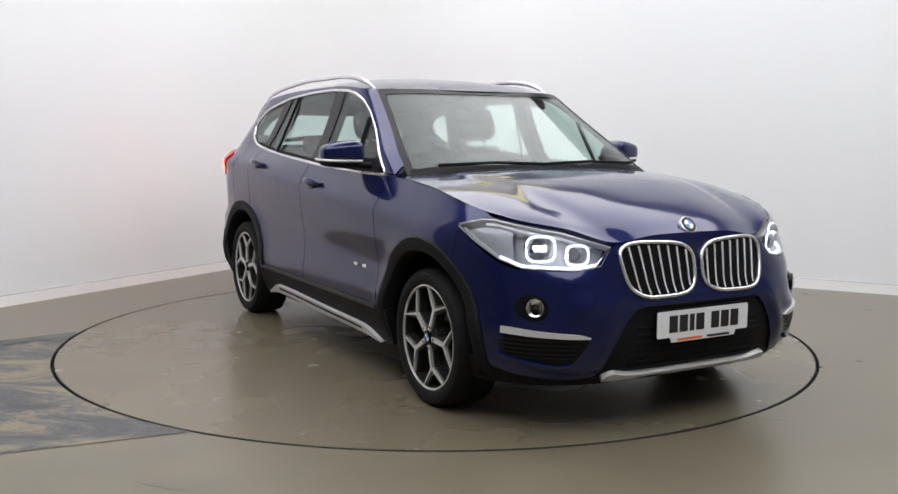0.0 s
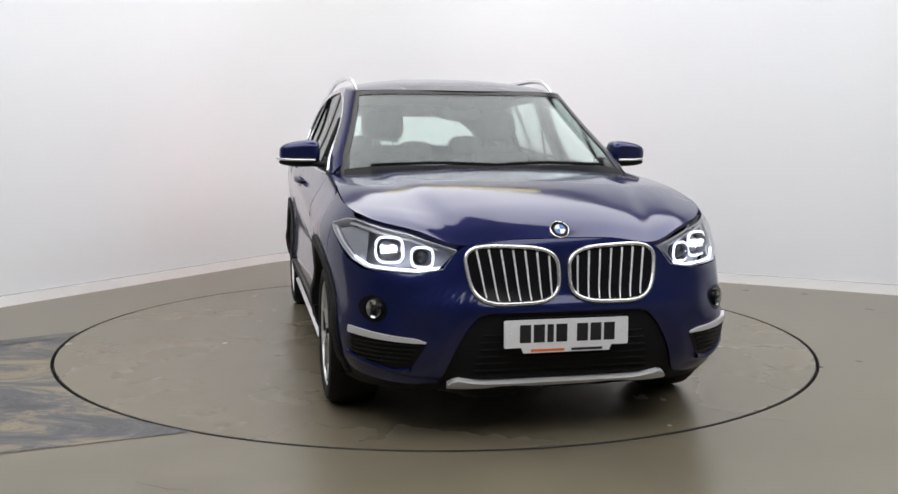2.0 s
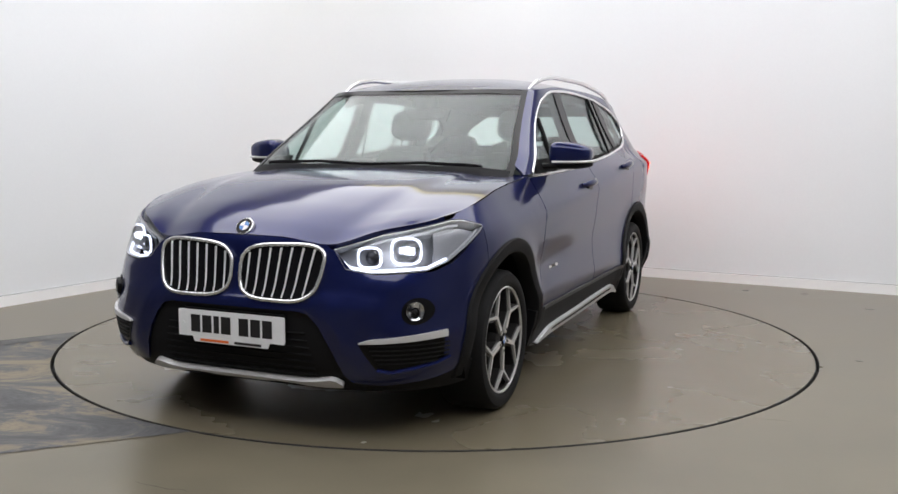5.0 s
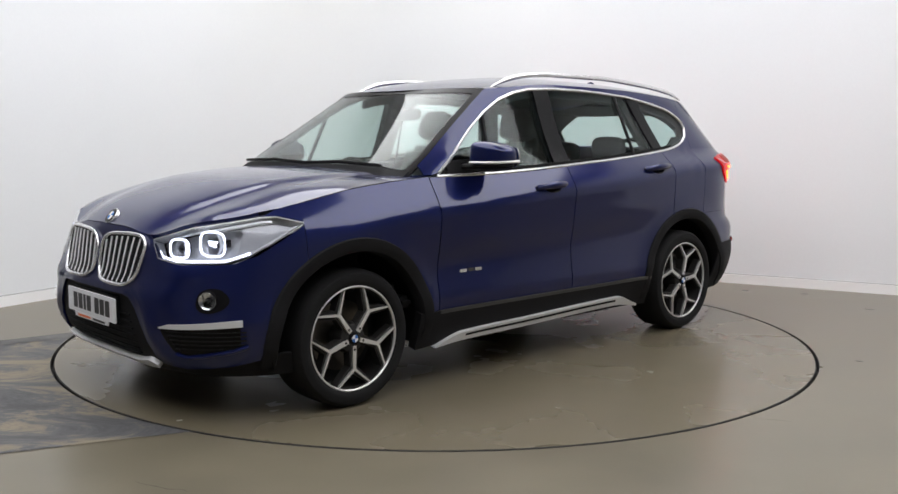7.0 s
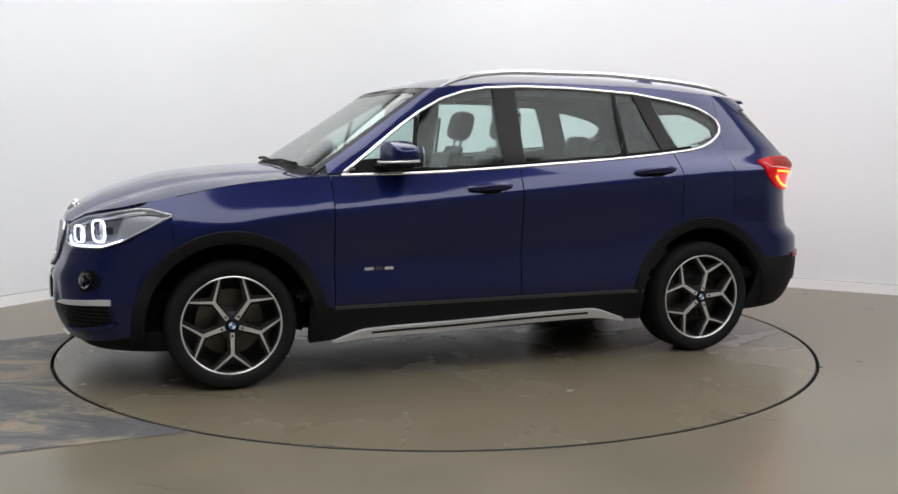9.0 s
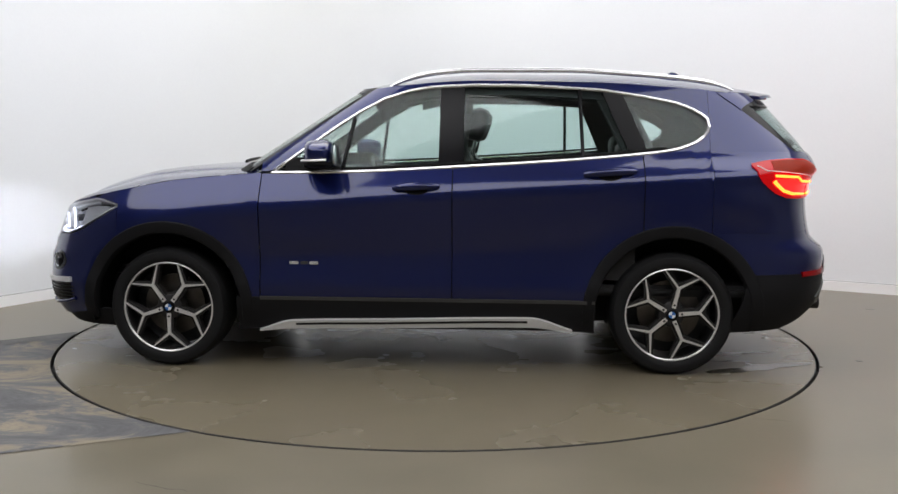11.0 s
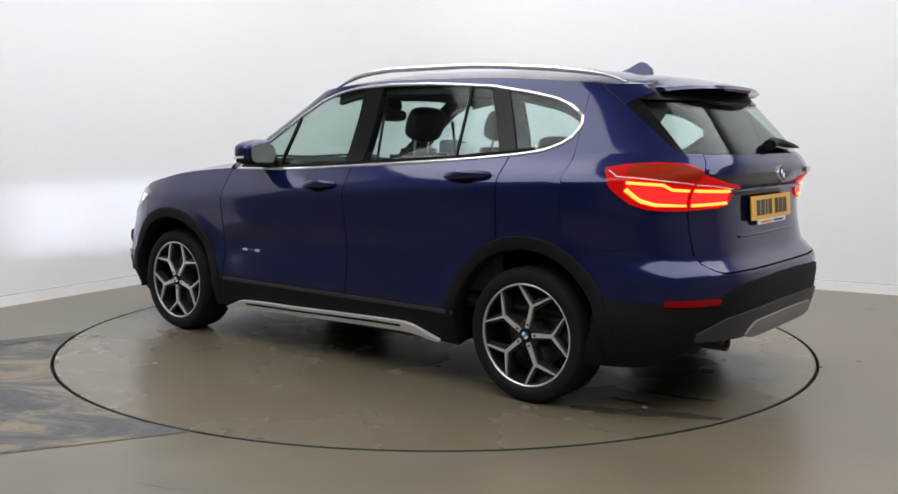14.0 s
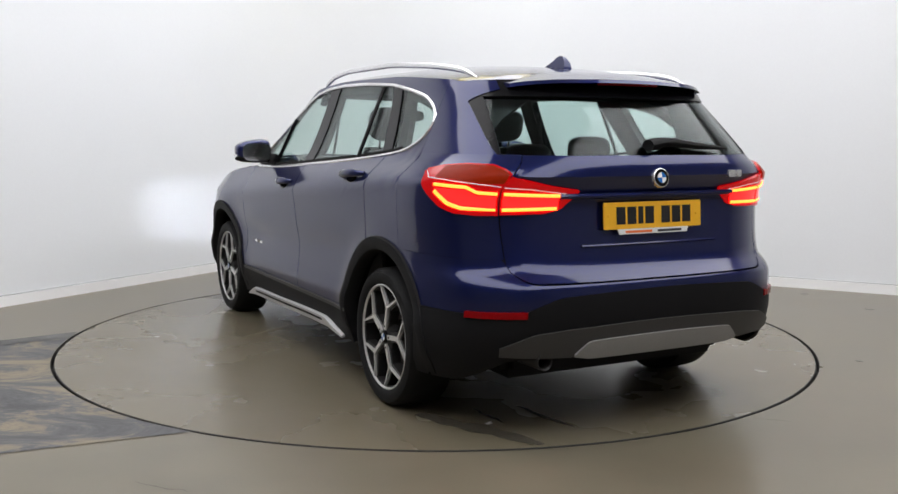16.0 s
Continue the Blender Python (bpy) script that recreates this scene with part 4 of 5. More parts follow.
# ---------------------------------------------------------------- headlamps
def build_headlamps():
    tips = (U_LAMP_IN, U_TIP)
    for s in (1, -1):
        flip = (lambda bm: bm) if s > 0 else mirrored_free
        bucket = flip(shell(on_u, spread(tips[0], tips[1], 0.02), LAMP_LOW, LAMP_TOP, 8, off=-0.075, thick=0.004))
        h = part("headlamp", bucket, LAMP_BOWL, car, "clear headlamp with lit white light rings", extra=(LAMP_DARK,))
        rim_low = shell(on_u, spread(tips[0], tips[1], 0.02), lambda u: LAMP_LOW(u), lambda u: LAMP_LOW(u) + 0.004, 2, off=0.002, thick=0.06)
        rim_top = shell(on_u, spread(tips[0], tips[1], 0.02), lambda u: LAMP_TOP(u) - 0.004, lambda u: LAMP_TOP(u), 2, off=0.002, thick=0.06)
        part("lamp_rim", flip(merged(rim_low, rim_top)), LAMP_BOWL, h, extra=(LAMP_BOWL,))
        part("lamp_lens", flip(shell(on_u, spread(tips[0], tips[1], 0.02), lambda u: LAMP_LOW(u) + 0.002, lambda u: LAMP_TOP(u) - 0.002, 8, off=0.003, thick=0.002)), LENS, h, "clear lamp cover", extra=(LENS,))
        # light guide along the lower edge, bright blades along the other edges
        low = [on_u(u, LAMP_LOW(u) + 0.013) + out_normal(on_u, u, 0.75) * -0.016 for u in spread(u_of("y", 0.475, 0.72), u_of("x", 1.84, 0.72), 0.015)]
        part("light_guide", flip(tube(low, 0.0056, 8)), LAMP_WHITE, h, "lit white light guide")
        rise = [on_u(u, LAMP_LOW(u) + 0.012) + out_normal(on_u, u, 0.78) * -0.014 for u in spread(u_of("x", 1.83, 0.74), u_of("x", 1.63, 0.85), 0.012)]
        part("edge_blade", flip(tube(rise, 0.0042, 8)), SILVER, h, "bright edge blade")
        top = [on_u(u, LAMP_TOP(u) - 0.016) + out_normal(on_u, u, 0.85) * -0.020 for u in spread(u_of("y", 0.50, 0.80), u_of("x", 1.72, 0.88), 0.015)]
        part("brow_blade", flip(tube(top, lambda t: 0.0035 + 0.0045 * min(1, t * 1.5), 8)), SILVER, h, "bright brow blade")
        part("wing_panel", flip(shell(on_u, spread(u_of("y", 0.775, 0.80), u_of("x", 1.64, 0.85), 0.02), lambda u: LAMP_LOW(u) + 0.010, lambda u: LAMP_TOP(u) - 0.022, 4, off=-0.030, thick=0.004)), LAMP_WING, h, "grey indicator panel", extra=(LAMP_DARK,))
        for y, z, r, back in ((0.565, 0.763, 0.040, 0.020), (0.690, 0.790, 0.052, 0.026)):
            u = u_of("y", y, z)
            c = on_u(u, z) + out_normal(on_u, u, z) * -back
            arc = []
            for k in range(33):
                a = 2 * math.pi * k / 32
                e = 2 / 3.2
                cy, cz = math.copysign(abs(math.cos(a)) ** e, math.cos(a)), math.copysign(abs(math.sin(a)) ** e, math.sin(a))
                arc.append(c + Vector((-0.55 * r * cy, r * cy, r * cz)))
            part("light_ring", flip(tube(arc[:-1], 0.0048, 8, closed=True)), LAMP_WHITE, h, "lit white ring light")
            cone = flip_axis(lathe([(r * 1.02, -0.004), (r * 0.90, -0.022), (r * 0.70, -0.034)], 32, axis="x"), c)
            part("reflector_bowl", flip(cone), LAMP_BOWL, h, "pale reflector bowl")
            if y > 0.6:
                continue
            ball = lathe([(0.001, 0.004), (r * 0.35, 0.0), (r * 0.62, -0.012), (r * 0.72, -0.03), (r * 0.95, -0.035)], 28, axis="x")
            ball = flip_axis(ball, c)
            part("projector", flip(ball), LAMP_DARK, h)
        # the dipped beam: a small source under a shield
        u = u_of("y", 0.69, 0.79)
        c = on_u(u, 0.79) + Vector((-0.070, 0, 0))
        src = block((c.x - 0.004, c.y - 0.016, c.z - 0.003), (c.x, c.y + 0.016, c.z + 0.003))
        part("beam_source", flip(src), LAMP_BEAM, h, "glowing white lamp source", smooth=0)
        sh = merged(block((c.x - 0.01, c.y - 0.045, c.z + 0.0035), (c.x + 0.058, c.y + 0.018, c.z + 0.0060)), block((c.x - 0.01, c.y - 0.045, c.z - 0.026), (c.x + 0.058, c.y + 0.018, c.z - 0.023)))
        sh = merged(sh, block((c.x - 0.01, c.y + 0.020, c.z - 0.026), (c.x + 0.050, c.y + 0.023, c.z + 0.006)), block((c.x - 0.01, c.y - 0.049, c.z - 0.026), (c.x + 0.050, c.y - 0.046, c.z + 0.006)))
        sh = merged(sh, block((c.x - 0.0145, c.y - 0.049, c.z - 0.026), (c.x - 0.0105, c.y + 0.023, c.z + 0.006)))
        part("beam_shield", flip(sh), LAMP_DARK, h, smooth=0)


def mirrored_free(bm):
    out = mirrored(bm)
    bm.free()
    return out


def flip_axis(bm, c):
    bmesh.ops.translate(bm, verts=bm.verts, vec=c)
    return bm


build_headlamps()


# ---------------------------------------------------------------- number plates
def number_plate(m, mat, label):
    """A plate in its own x (across), z (up), facing -y."""
    plate = slab(oval_box(0.26, 0.0555, 0.006), 0.006)
    plate.transform(m)
    p = part("number_plate", plate, mat, car, label)
    x = -0.196
    for k in range(7):
        w = 0.026 if k == 2 else 0.046
        bar = block((x, -0.0012, -0.036), (x + w, 0.001, 0.036))
        bar.transform(m)
        part("plate_bar", bar, PLATE_BLACK, p, smooth=0)
        x += w + 0.011 + (0.03 if k == 3 else 0)
    tab = slab([(-0.19, -0.056), (0.19, -0.056), (0.18, -0.078), (-0.18, -0.078)], 0.004)
    tab.transform(m)
    part("plate_tab", tab, PLATE_WHITE, p, "white dealer strip")
    for x0, x1, mt in ((-0.15, -0.01, PLATE_ORANGE), (0.02, 0.15, PLATE_BLACK)):
        bar = block((x0, -0.0012, -0.073), (x1, 0.001, -0.063))
        bar.transform(m)
        part("strip_bar", bar, mt, p, smooth=0)
    for x in (-0.235, 0.235):
        sc = lathe([(0.001, -0.002), (0.006, -0.0015), (0.007, 0.001)], 12)
        sc.transform(m @ Matrix.Translation((x, 0, 0)))
        part("plate_screw", sc, mat, p)


def oval_box(w, h, r):
    out = []
    for sx, sz, a0 in ((1, 1, 0), (-1, 1, 90), (-1, -1, 180), (1, -1, 270)):
        for k in range(5):
            a = radians(a0 + 22.5 * k)
            out.append((sx * (w - r) + r * math.cos(a), sz * (h - r) + r * math.sin(a)))
    return out


number_plate(pose(2.182, 0, 0.463, 0, 0, 90), PLATE_WHITE, "white front number plate with black characters")
part("plate_holder", block((2.150, -0.25, 0.40), (2.174, 0.25, 0.525), 0.006), TRIM, car)
number_plate(pose(-2.148, 0, 0.915, -4, 0, -90), PLATE_YELLOW, "yellow rear number plate with black characters")
part("plate_recess_lip", tube([on_u(3 - d, 1.000) + Vector((-0.012, 0, 0)) for d in spread(-0.20, 0.20, 0.02)], 0.012, 8), PAINT, car)


# ---------------------------------------------------------------- tail
def tail_patch(rows_top, rows_low, off, thick, mat, label, u0, u1, n=6, parents=None, name="tail_lamp"):
    lo, hi = linear(*zip(*rows_low)), linear(*zip(*rows_top))
    return [part(name, shell(upper_u, spread(u0, u1, 0.012), lo, hi, n, off, thick, side=s), mat, p, label, extra=(mat,)) for s, p in zip((1, -1), parents or (car, car))]


def tail_bar(rows, radius, off, parents, name, mat, label="glowing light bar"):
    f = linear(*zip(*rows))
    for s, p in zip((1, -1), parents):
        pts = []
        for u in spread(rows[0][0], rows[-1][0], 0.008):
            q = on_u(u, f(u)) + out_normal(on_u, u, f(u)) * off
            pts.append((q.x, s * q.y, q.z))
        part(name, tube(pts, radius, 8), mat, p, label)


def build_tail():
    gate = U_GATE
    top = [(2.10, 1.100), (2.17, 1.116), (2.30, 1.125), (2.45, 1.122), (2.52, 1.106), (gate, 1.086)]
    low = [(2.10, 1.086), (2.18, 1.012), (2.27, 0.952), (2.35, 0.930), (2.45, 0.924), (gate, 0.924)]
    lamps = tail_patch(top, low, 0.010, 0.02, TAIL_RED, "red tail lamp lens with glowing bars", 2.10, gate - 0.003)
    tail_patch([(u, z - 0.007) for u, z in top], [(2.19, 1.068), (gate - 0.06, 1.056), (gate, 1.060)], 0.0125, 0.006, TAIL_AMBER, "amber upper lens", 2.19, gate - 0.012, 3, lamps, "amber_lens")
    tipu = u_of("y", 0.375, 1.04, True)
    inner = tail_patch([(gate, 1.080), (2.70, 1.058), (tipu, 1.026)], [(gate, 0.926), (2.75, 0.930), (2.81, 0.946), (tipu, 1.010)], 0.010, 0.02, TAIL_RED, "red tail lamp lens on the tailgate", gate + 0.004, tipu)
    tail_patch([(2.235, 1.032), (2.40, 1.030), (2.46, 1.008), (gate, 1.004)], [(2.235, 1.028), (2.26, 1.006), (2.33, 0.968), (2.39, 0.956), (gate, 0.952)], 0.0115, 0.006, TAIL_GLOW, "lit red lamp core", 2.235, gate - 0.014, 4, lamps, "lamp_core")
    tail_patch([(gate, 1.006), (2.81, 1.000)], [(gate, 0.954), (2.81, 0.956)], 0.0115, 0.006, TAIL_GLOW, "lit red lamp core", gate + 0.014, 2.80, 3, inner, "lamp_core")
    tail_bar([(2.115, 1.086), (2.16, 1.064), (gate - 0.06, 1.051), (gate - 0.008, 1.046)], 0.0022, 0.013, lamps, "lens_rib", BADGE_WHITE, "pale moulded rib across the lens")
    tail_bar([(gate + 0.010, 1.042), (2.70, 1.034), (2.82, 1.016)], 0.0022, 0.013, inner, "lens_rib", BADGE_WHITE, "pale moulded rib across the lens")
    tail_bar([(2.225, 1.045), (2.40, 1.040), (2.46, 1.020), (gate - 0.014, 1.015)], 0.0068, 0.011, lamps, "light_bar", TAIL_BAR)
    tail_bar([(2.235, 1.020), (2.25, 1.010), (2.32, 0.968), (2.39, 0.952), (gate - 0.014, 0.947)], lambda t: 0.0115 - 0.005 * t, 0.007, lamps, "light_bar", TAIL_BAR)
    tail_bar([(gate + 0.014, 1.015), (2.825, 1.006)], 0.0072, 0.011, inner, "light_bar", TAIL_BAR)
    tail_bar([(gate + 0.014, 0.947), (2.795, 0.951)], 0.0068, 0.011, inner, "light_bar", TAIL_BAR)
    ra, rb2 = u_of("x", -2.00, 0.535, True), u_of("y", 0.634, 0.535, True)
    tail_patch([(ra, 0.548), (rb2, 0.553)], [(ra, 0.522), (rb2, 0.526)], 0.012, 0.016, REFLECTOR, "red bumper reflector", ra, rb2, 2, None, "reflector")
    # badge, model mark, handle pip
    m = pose(-2.186, 0, 1.070, 0, -78, 0) @ pose(0, 0, 0, 0, 0, 0)
    disc = lathe([(0.001, 0.006), (0.036, 0.006), (0.040, 0.004), (0.041, 0.0), (0.041, -0.012)], 36, axis="z")
    disc.transform(m)
    badge_quarters(part("tailgate_badge", disc, CHROME, car, "round chrome badge with blue and white quarters"), m, 0.0088)
    for y0, y1 in ((-0.392, -0.432), (-0.442, -0.472)):
        zb = 1.082
        u = u_of("y", abs(y0 + y1) / 2, zb, True)
        q = on_u(u, zb)
        part("model_badge", block((q.x - 0.016, y1, zb - 0.015), (q.x + 0.01, y0, zb + 0.015), 0.003), CHROME, car, "small chrome model badge")
    # spoiler
    def spoil(w, r):
        x0, x1 = -1.744 + 0.10 * abs(w) ** 3, -1.962 + 0.14 * abs(w) ** 3
        x = x0 + (x1 - x0) * r
        zr = CANT(x)
        zc = CROWN(x) + 0.004
        y = upper_x(max(x, -1.76), zr).y * (1 - 0.03 * r)
        return Vector((x, w * y, zc - (zc - zr) * abs(w) ** 2.6))
    ws, rs = [k / 20 for k in range(-20, 21)], [k / 10 for k in range(11)]
    bm = bmesh.new()
    topr = [[spoil(w, r) for w in ws] for r in rs]
    lowr = [[spoil(w, r) - Vector((0.014 * r, 0, 0.016 + 0.016 * (1 - r))) for w in ws] for r in rs]
    sheet(bm, topr)
    n0 = len(bm.faces)
    sheet(bm, lowr, flip=True)
    sheet(bm, [topr[-1], lowr[-1]])
    sheet(bm, [[r[0] for r in lowr], [r[0] for r in topr]])
    sheet(bm, [[r[-1] for r in topr], [r[-1] for r in lowr]])
    part("roof_spoiler", bm, PAINT, car, "blue roof spoiler over the rear window")
    brake = tube([spoil(w, 1.0) + Vector((0.004, 0, -0.020)) for w in [k / 10 * 0.3 for k in range(-10, 11)]], 0.006, 6)
    part("brake_light", brake, REFLECTOR, car, "narrow red high brake light")
    both("spoiler_cheek", glass_band(lambda z: u_fin(z) - 0.004, lambda z: u_glass(z) + 0.14), spread(0, 1, 0.05), lambda c: 1.380 + 0.055 * c ** 0.7, lambda c: 1.474, 6, PAINT, off=0.004, thick=0.02)
    part("window_header", shell(glass_band(lambda z: u_glass(z) - 0.02, lambda z: 6 - u_glass(z) + 0.02), spread(0, 1, 0.03), lambda u: 1.405, lambda u: 1.478, 3, off=0.001, thick=0.02), GLOSS_BLACK, car, "gloss black band above the rear window", extra=(CABIN,))
    # rear wiper
    pts = [on_u(3 + (-1 if y > 0 else 1) * (3 - u_of("y", abs(y), z, True)), z, True) + Vector((-0.022, 0, 0.004)) for y, z in ((0.03, 1.200), (-0.05, 1.212), (-0.12, 1.212), (-0.20, 1.202), (-0.30, 1.194), (-0.42, 1.186))]
    part("rear_wiper", tube(pts, lambda t: 0.026 * (1 - t) ** 0.6 + 0.006, 10, flat=0.8), TRIM, car, "black rear wiper")
    # tailgate pull, lower panel and exhaust
    part("tailgate_lip", tube([on_u(3 + d, 0.795) + Vector((-0.004, 0, 0)) for d in spread(-0.13, 0.13, 0.02)], 0.006, 6), PAINT, car)
    dif = (track([("y", 0.72, 0.372), ("y", 0.45, 0.362), ("y", 0, 0.37)], rear=True), track([("y", 0.72, 0.405), ("y", 0.60, 0.462), ("y", 0.45, 0.478), ("y", 0, 0.490)], rear=True))
    u0 = u_of("y", 0.72, 0.4, True)
    part("rear_skid_panel", shell(on_u, spread(u0, 6 - u0, 0.02), dif[0], dif[1], 5, off=0.016, thick=0.02), SKID_GREY, car, "dark grey lower bumper panel", extra=(TRIM,))
    u1 = u_of("y", 0.43, 0.4, True)
    part("rear_skid_plate", shell(on_u, spread(u1, 6 - u1, 0.02), track([("y", 0.43, 0.368), ("y", 0.36, 0.356), ("y", 0, 0.356)], rear=True), track([("y", 0.43, 0.376), ("y", 0.37, 0.428), ("y", 0, 0.436)], rear=True), 4, off=0.026, thick=0.03), SKID_REAR, car, "satin silver rear skid plate", extra=(TRIM,))
    pipe = lathe([(0.036, -1.6), (0.036, -2.172), (0.034, -2.176), (0.030, -2.172), (0.030, -1.95), (0.001, -1.95)], 28, axis="x")
    bmesh.ops.translate(pipe, verts=pipe.verts, vec=(0, 0.555, 0.345))
    part("exhaust_pipe", pipe, GREY_ALLOY, car, "round metal exhaust tailpipe")


build_tail()


# ---------------------------------------------------------------- flank details
def ellipsoid(c, half, power=2.6, nu=28, nv=16, warp=None):
    bm = bmesh.new()
    rows = []
    e = 2 / power
    sg = lambda v: math.copysign(abs(v) ** e, v)
    for j in range(nv + 1):
        b = math.pi * (j / nv - 0.5)
        row = []
        for i in range(nu + 1):
            a = 2 * math.pi * i / nu
            p = Vector((sg(math.cos(b)) * sg(math.cos(a)), sg(math.cos(b)) * sg(math.sin(a)), sg(math.sin(b))))
            if warp:
                p = warp(p)
            row.append((c[0] + half[0] * p.x, c[1] + half[1] * p.y, c[2] + half[2] * p.z))
        rows.append(row)
    sheet(bm, rows)
    bmesh.ops.remove_doubles(bm, verts=bm.verts, dist=1e-5)
    bmesh.ops.recalc_face_normals(bm, faces=bm.faces)
    return bm


def build_flanks():
    # chrome line round the side windows
    low = [x for x in spread(0.775, -1.35, 0.05)]
    loop = [upper_x(x, BELT(x) - 0.001) for x in low] + [upper_x(x, z) for x, z in ((-1.40, 1.190), (-1.45, 1.211), (-1.49, 1.238), (-1.515, 1.268), (-1.524, 1.300), (-1.513, 1.335))]
    loop += [upper_x(x, DLO_TOP(x) + 0.002) for x in (-1.485, -1.44, -1.40, -1.35, -1.28, -1.2, -1.1, -0.972, -0.85, -0.7, -0.55, -0.42, -0.295, -0.18, -0.065, 0.0, 0.06, 0.125, 0.193, 0.25, 0.32, 0.38, 0.443, 0.535, 0.627, 0.70, 0.755)]
    loop = [p + Vector((0, -0.001 - 0.008 * min(1.0, max(0.0, (p.z - 1.13) / 0.05)) * min(1.0, max(0.0, (p.x - 0.05) / 0.2)), 0)) for p in loop]
    twin("window_trim", tube(loop, 0.0090, 8, closed=True), CHROME, "bright chrome side window surround")
    seal = [upper_x(x, BELT(x) + 0.016) + Vector((0, -0.004, 0)) for x in low[1:-1]]
    twin("window_seal", tube(seal, 0.008, 6), BODY_SEAL)
    # quarter light bar near the mirror
    twin("glass_divider", tube([upper_x(0.40, BELT(0.40)) + Vector((0, -0.004, 0)), upper_x(0.345, 1.335) + Vector((0, -0.004, 0))], 0.012, 6), GLOSS_BLACK, "black window divider")
    twin("rear_glass_divider", tube([upper_x(-0.865, BELT(-0.865)) + Vector((0, -0.004, 0)), upper_x(-0.85, DLO_TOP(-0.85)) + Vector((0, -0.004, 0))], 0.010, 6), GLOSS_BLACK, "black window divider")
    # handles
    for x0, x1, z0, z1 in ((0.118, -0.117, 0.968, 0.980), (-0.867, -1.128, 1.045, 1.062)):
        pts = []
        for k in range(15):
            t = k / 14
            x, z = x0 + (x1 - x0) * t, z0 + (z1 - z0) * t
            p = on_x(x, z)
            pts.append(p + Vector((0, 0.004 + 0.030 * math.sin(math.pi * t) ** 0.5, 0.006 * math.sin(math.pi * t))))
        hs = twin("door_handle", tube(pts, lambda t: 0.010 + 0.008 * math.sin(math.pi * t), 10, flat=1.15), PAINT, "blue door handle")
        mid = (x0 + x1) / 2
        # a flat black oval paints the shade of the hollow behind the handle
        bm = bmesh.new()
        line = [(mid + 0.062 * math.cos(a), (z0 + z1) / 2 - 0.014 + 0.024 * math.sin(a)) for a in [2 * math.pi * k / 24 for k in range(24)]]
        ring = [bm.verts.new(on_x(x, z) + Vector((0, 0.0015, 0))) for x, z in line]
        cen = bm.verts.new(on_x(mid, (z0 + z1) / 2 - 0.01) + Vector((0, 0.002, 0)))
        for i in range(24):
            bm.faces.new((cen, ring[i], ring[(i + 1) % 24]))
        other = mirrored(bm)
        part("handle_cup_shade", bm, GLOSS_BLACK, hs[0])
        part("handle_cup_shade", other, GLOSS_BLACK, hs[1])
    # mirrors
    def warp(p):
        k = (p.y + 1) / 2
        return Vector((p.x * (1.0 - 0.30 * k) - 0.15 * p.y, p.y, p.z * (1.08 - 0.40 * k * k) - 0.10 * k))
    cap = ellipsoid((0.50, 0.943, 1.150), (0.088, 0.108, 0.064), 3.8, warp=warp)
    base = ellipsoid((0.50, 0.943, 1.098), (0.082, 0.110, 0.028), 2.6, warp=warp)
    strip = tube([(0.596, 0.865, 1.108), (0.588, 0.95, 1.108), (0.556, 1.025, 1.110), (0.49, 1.058, 1.113), (0.44, 1.060, 1.116)], 0.0070, 6)
    arm = tube([(0.58, 0.80, 1.085), (0.56, 0.86, 1.085), (0.52, 0.92, 1.095)], lambda t: 0.030 - 0.008 * t, 10, flat=0.6)
    pad = shell(upper_x, spread(0.70, 0.46, 0.04), lambda x: BELT(x) + 0.004, lambda x: min(DLO_TOP(x) - 0.01, BELT(x) + 0.075), 3, 0.004, 0.02)
    gl = slab(oval(0.94, 1.135, 0.088, 0.055, 20, 3.2), 0.003)
    gl.transform(Matrix.Translation((0.404, 0, 0)) @ Matrix.Rotation(radians(90), 4, "Z") @ Matrix.Scale(-1, 4, (0, 1, 0)))
    caps = twin("door_mirror", cap, PAINT, "blue door mirror on a black base")
    for nm, bm, mt, lb in (("mirror_base", base, TRIM, "black mirror base"), ("mirror_strip", strip, SILVER, "silver indicator strip"), ("mirror_arm", arm, TRIM, ""), ("mirror_pad", pad, TRIM, ""), ("mirror_glass", gl, LAMP_CHROME, "mirror glass")):
        other = mirrored(bm)
        part(nm, bm, mt, caps[0], lb, extra=(mt,))
        part(nm, other, mt, caps[1], lb, extra=(mt,))
    # roof rails
    rail = [(0.185, 0.590, 1.496), (0.11, 0.594, 1.530), (-0.02, 0.600, 1.568), (-0.15, 0.604, 1.584), (-0.30, 0.606, 1.592), (-0.74, 0.606, 1.592), (-1.16, 0.602, 1.570), (-1.40, 0.597, 1.548), (-1.56, 0.592, 1.524), (-1.67, 0.588, 1.488)]
    cx = [p[0] for p in rail]
    fy, fz = cubic(cx, [p[1] for p in rail]), cubic(cx, [p[2] for p in rail])
    twin("roof_rail", tube([(x, fy(x), fz(x)) for x in spread(0.185, -1.67, 0.04)], lambda t: 0.0125 * min(1.0, 0.3 + 9 * min(t, 1 - t)), 10, flat=1.1), CHROME, "satin silver roof rail")
    # antenna fin
    fin = slab([(-1.30, 1.560), (-1.38, 1.590), (-1.425, 1.616), (-1.445, 1.622), (-1.47, 1.615), (-1.50, 1.585), (-1.505, 1.545)], 0.05, Matrix.Translation((0, -0.025, 0)))
    for v in fin.verts:
        k = min(1, max(0, (v.co.z - 1.555) / 0.065))
        v.co.y *= 1.0 - 0.75 * k
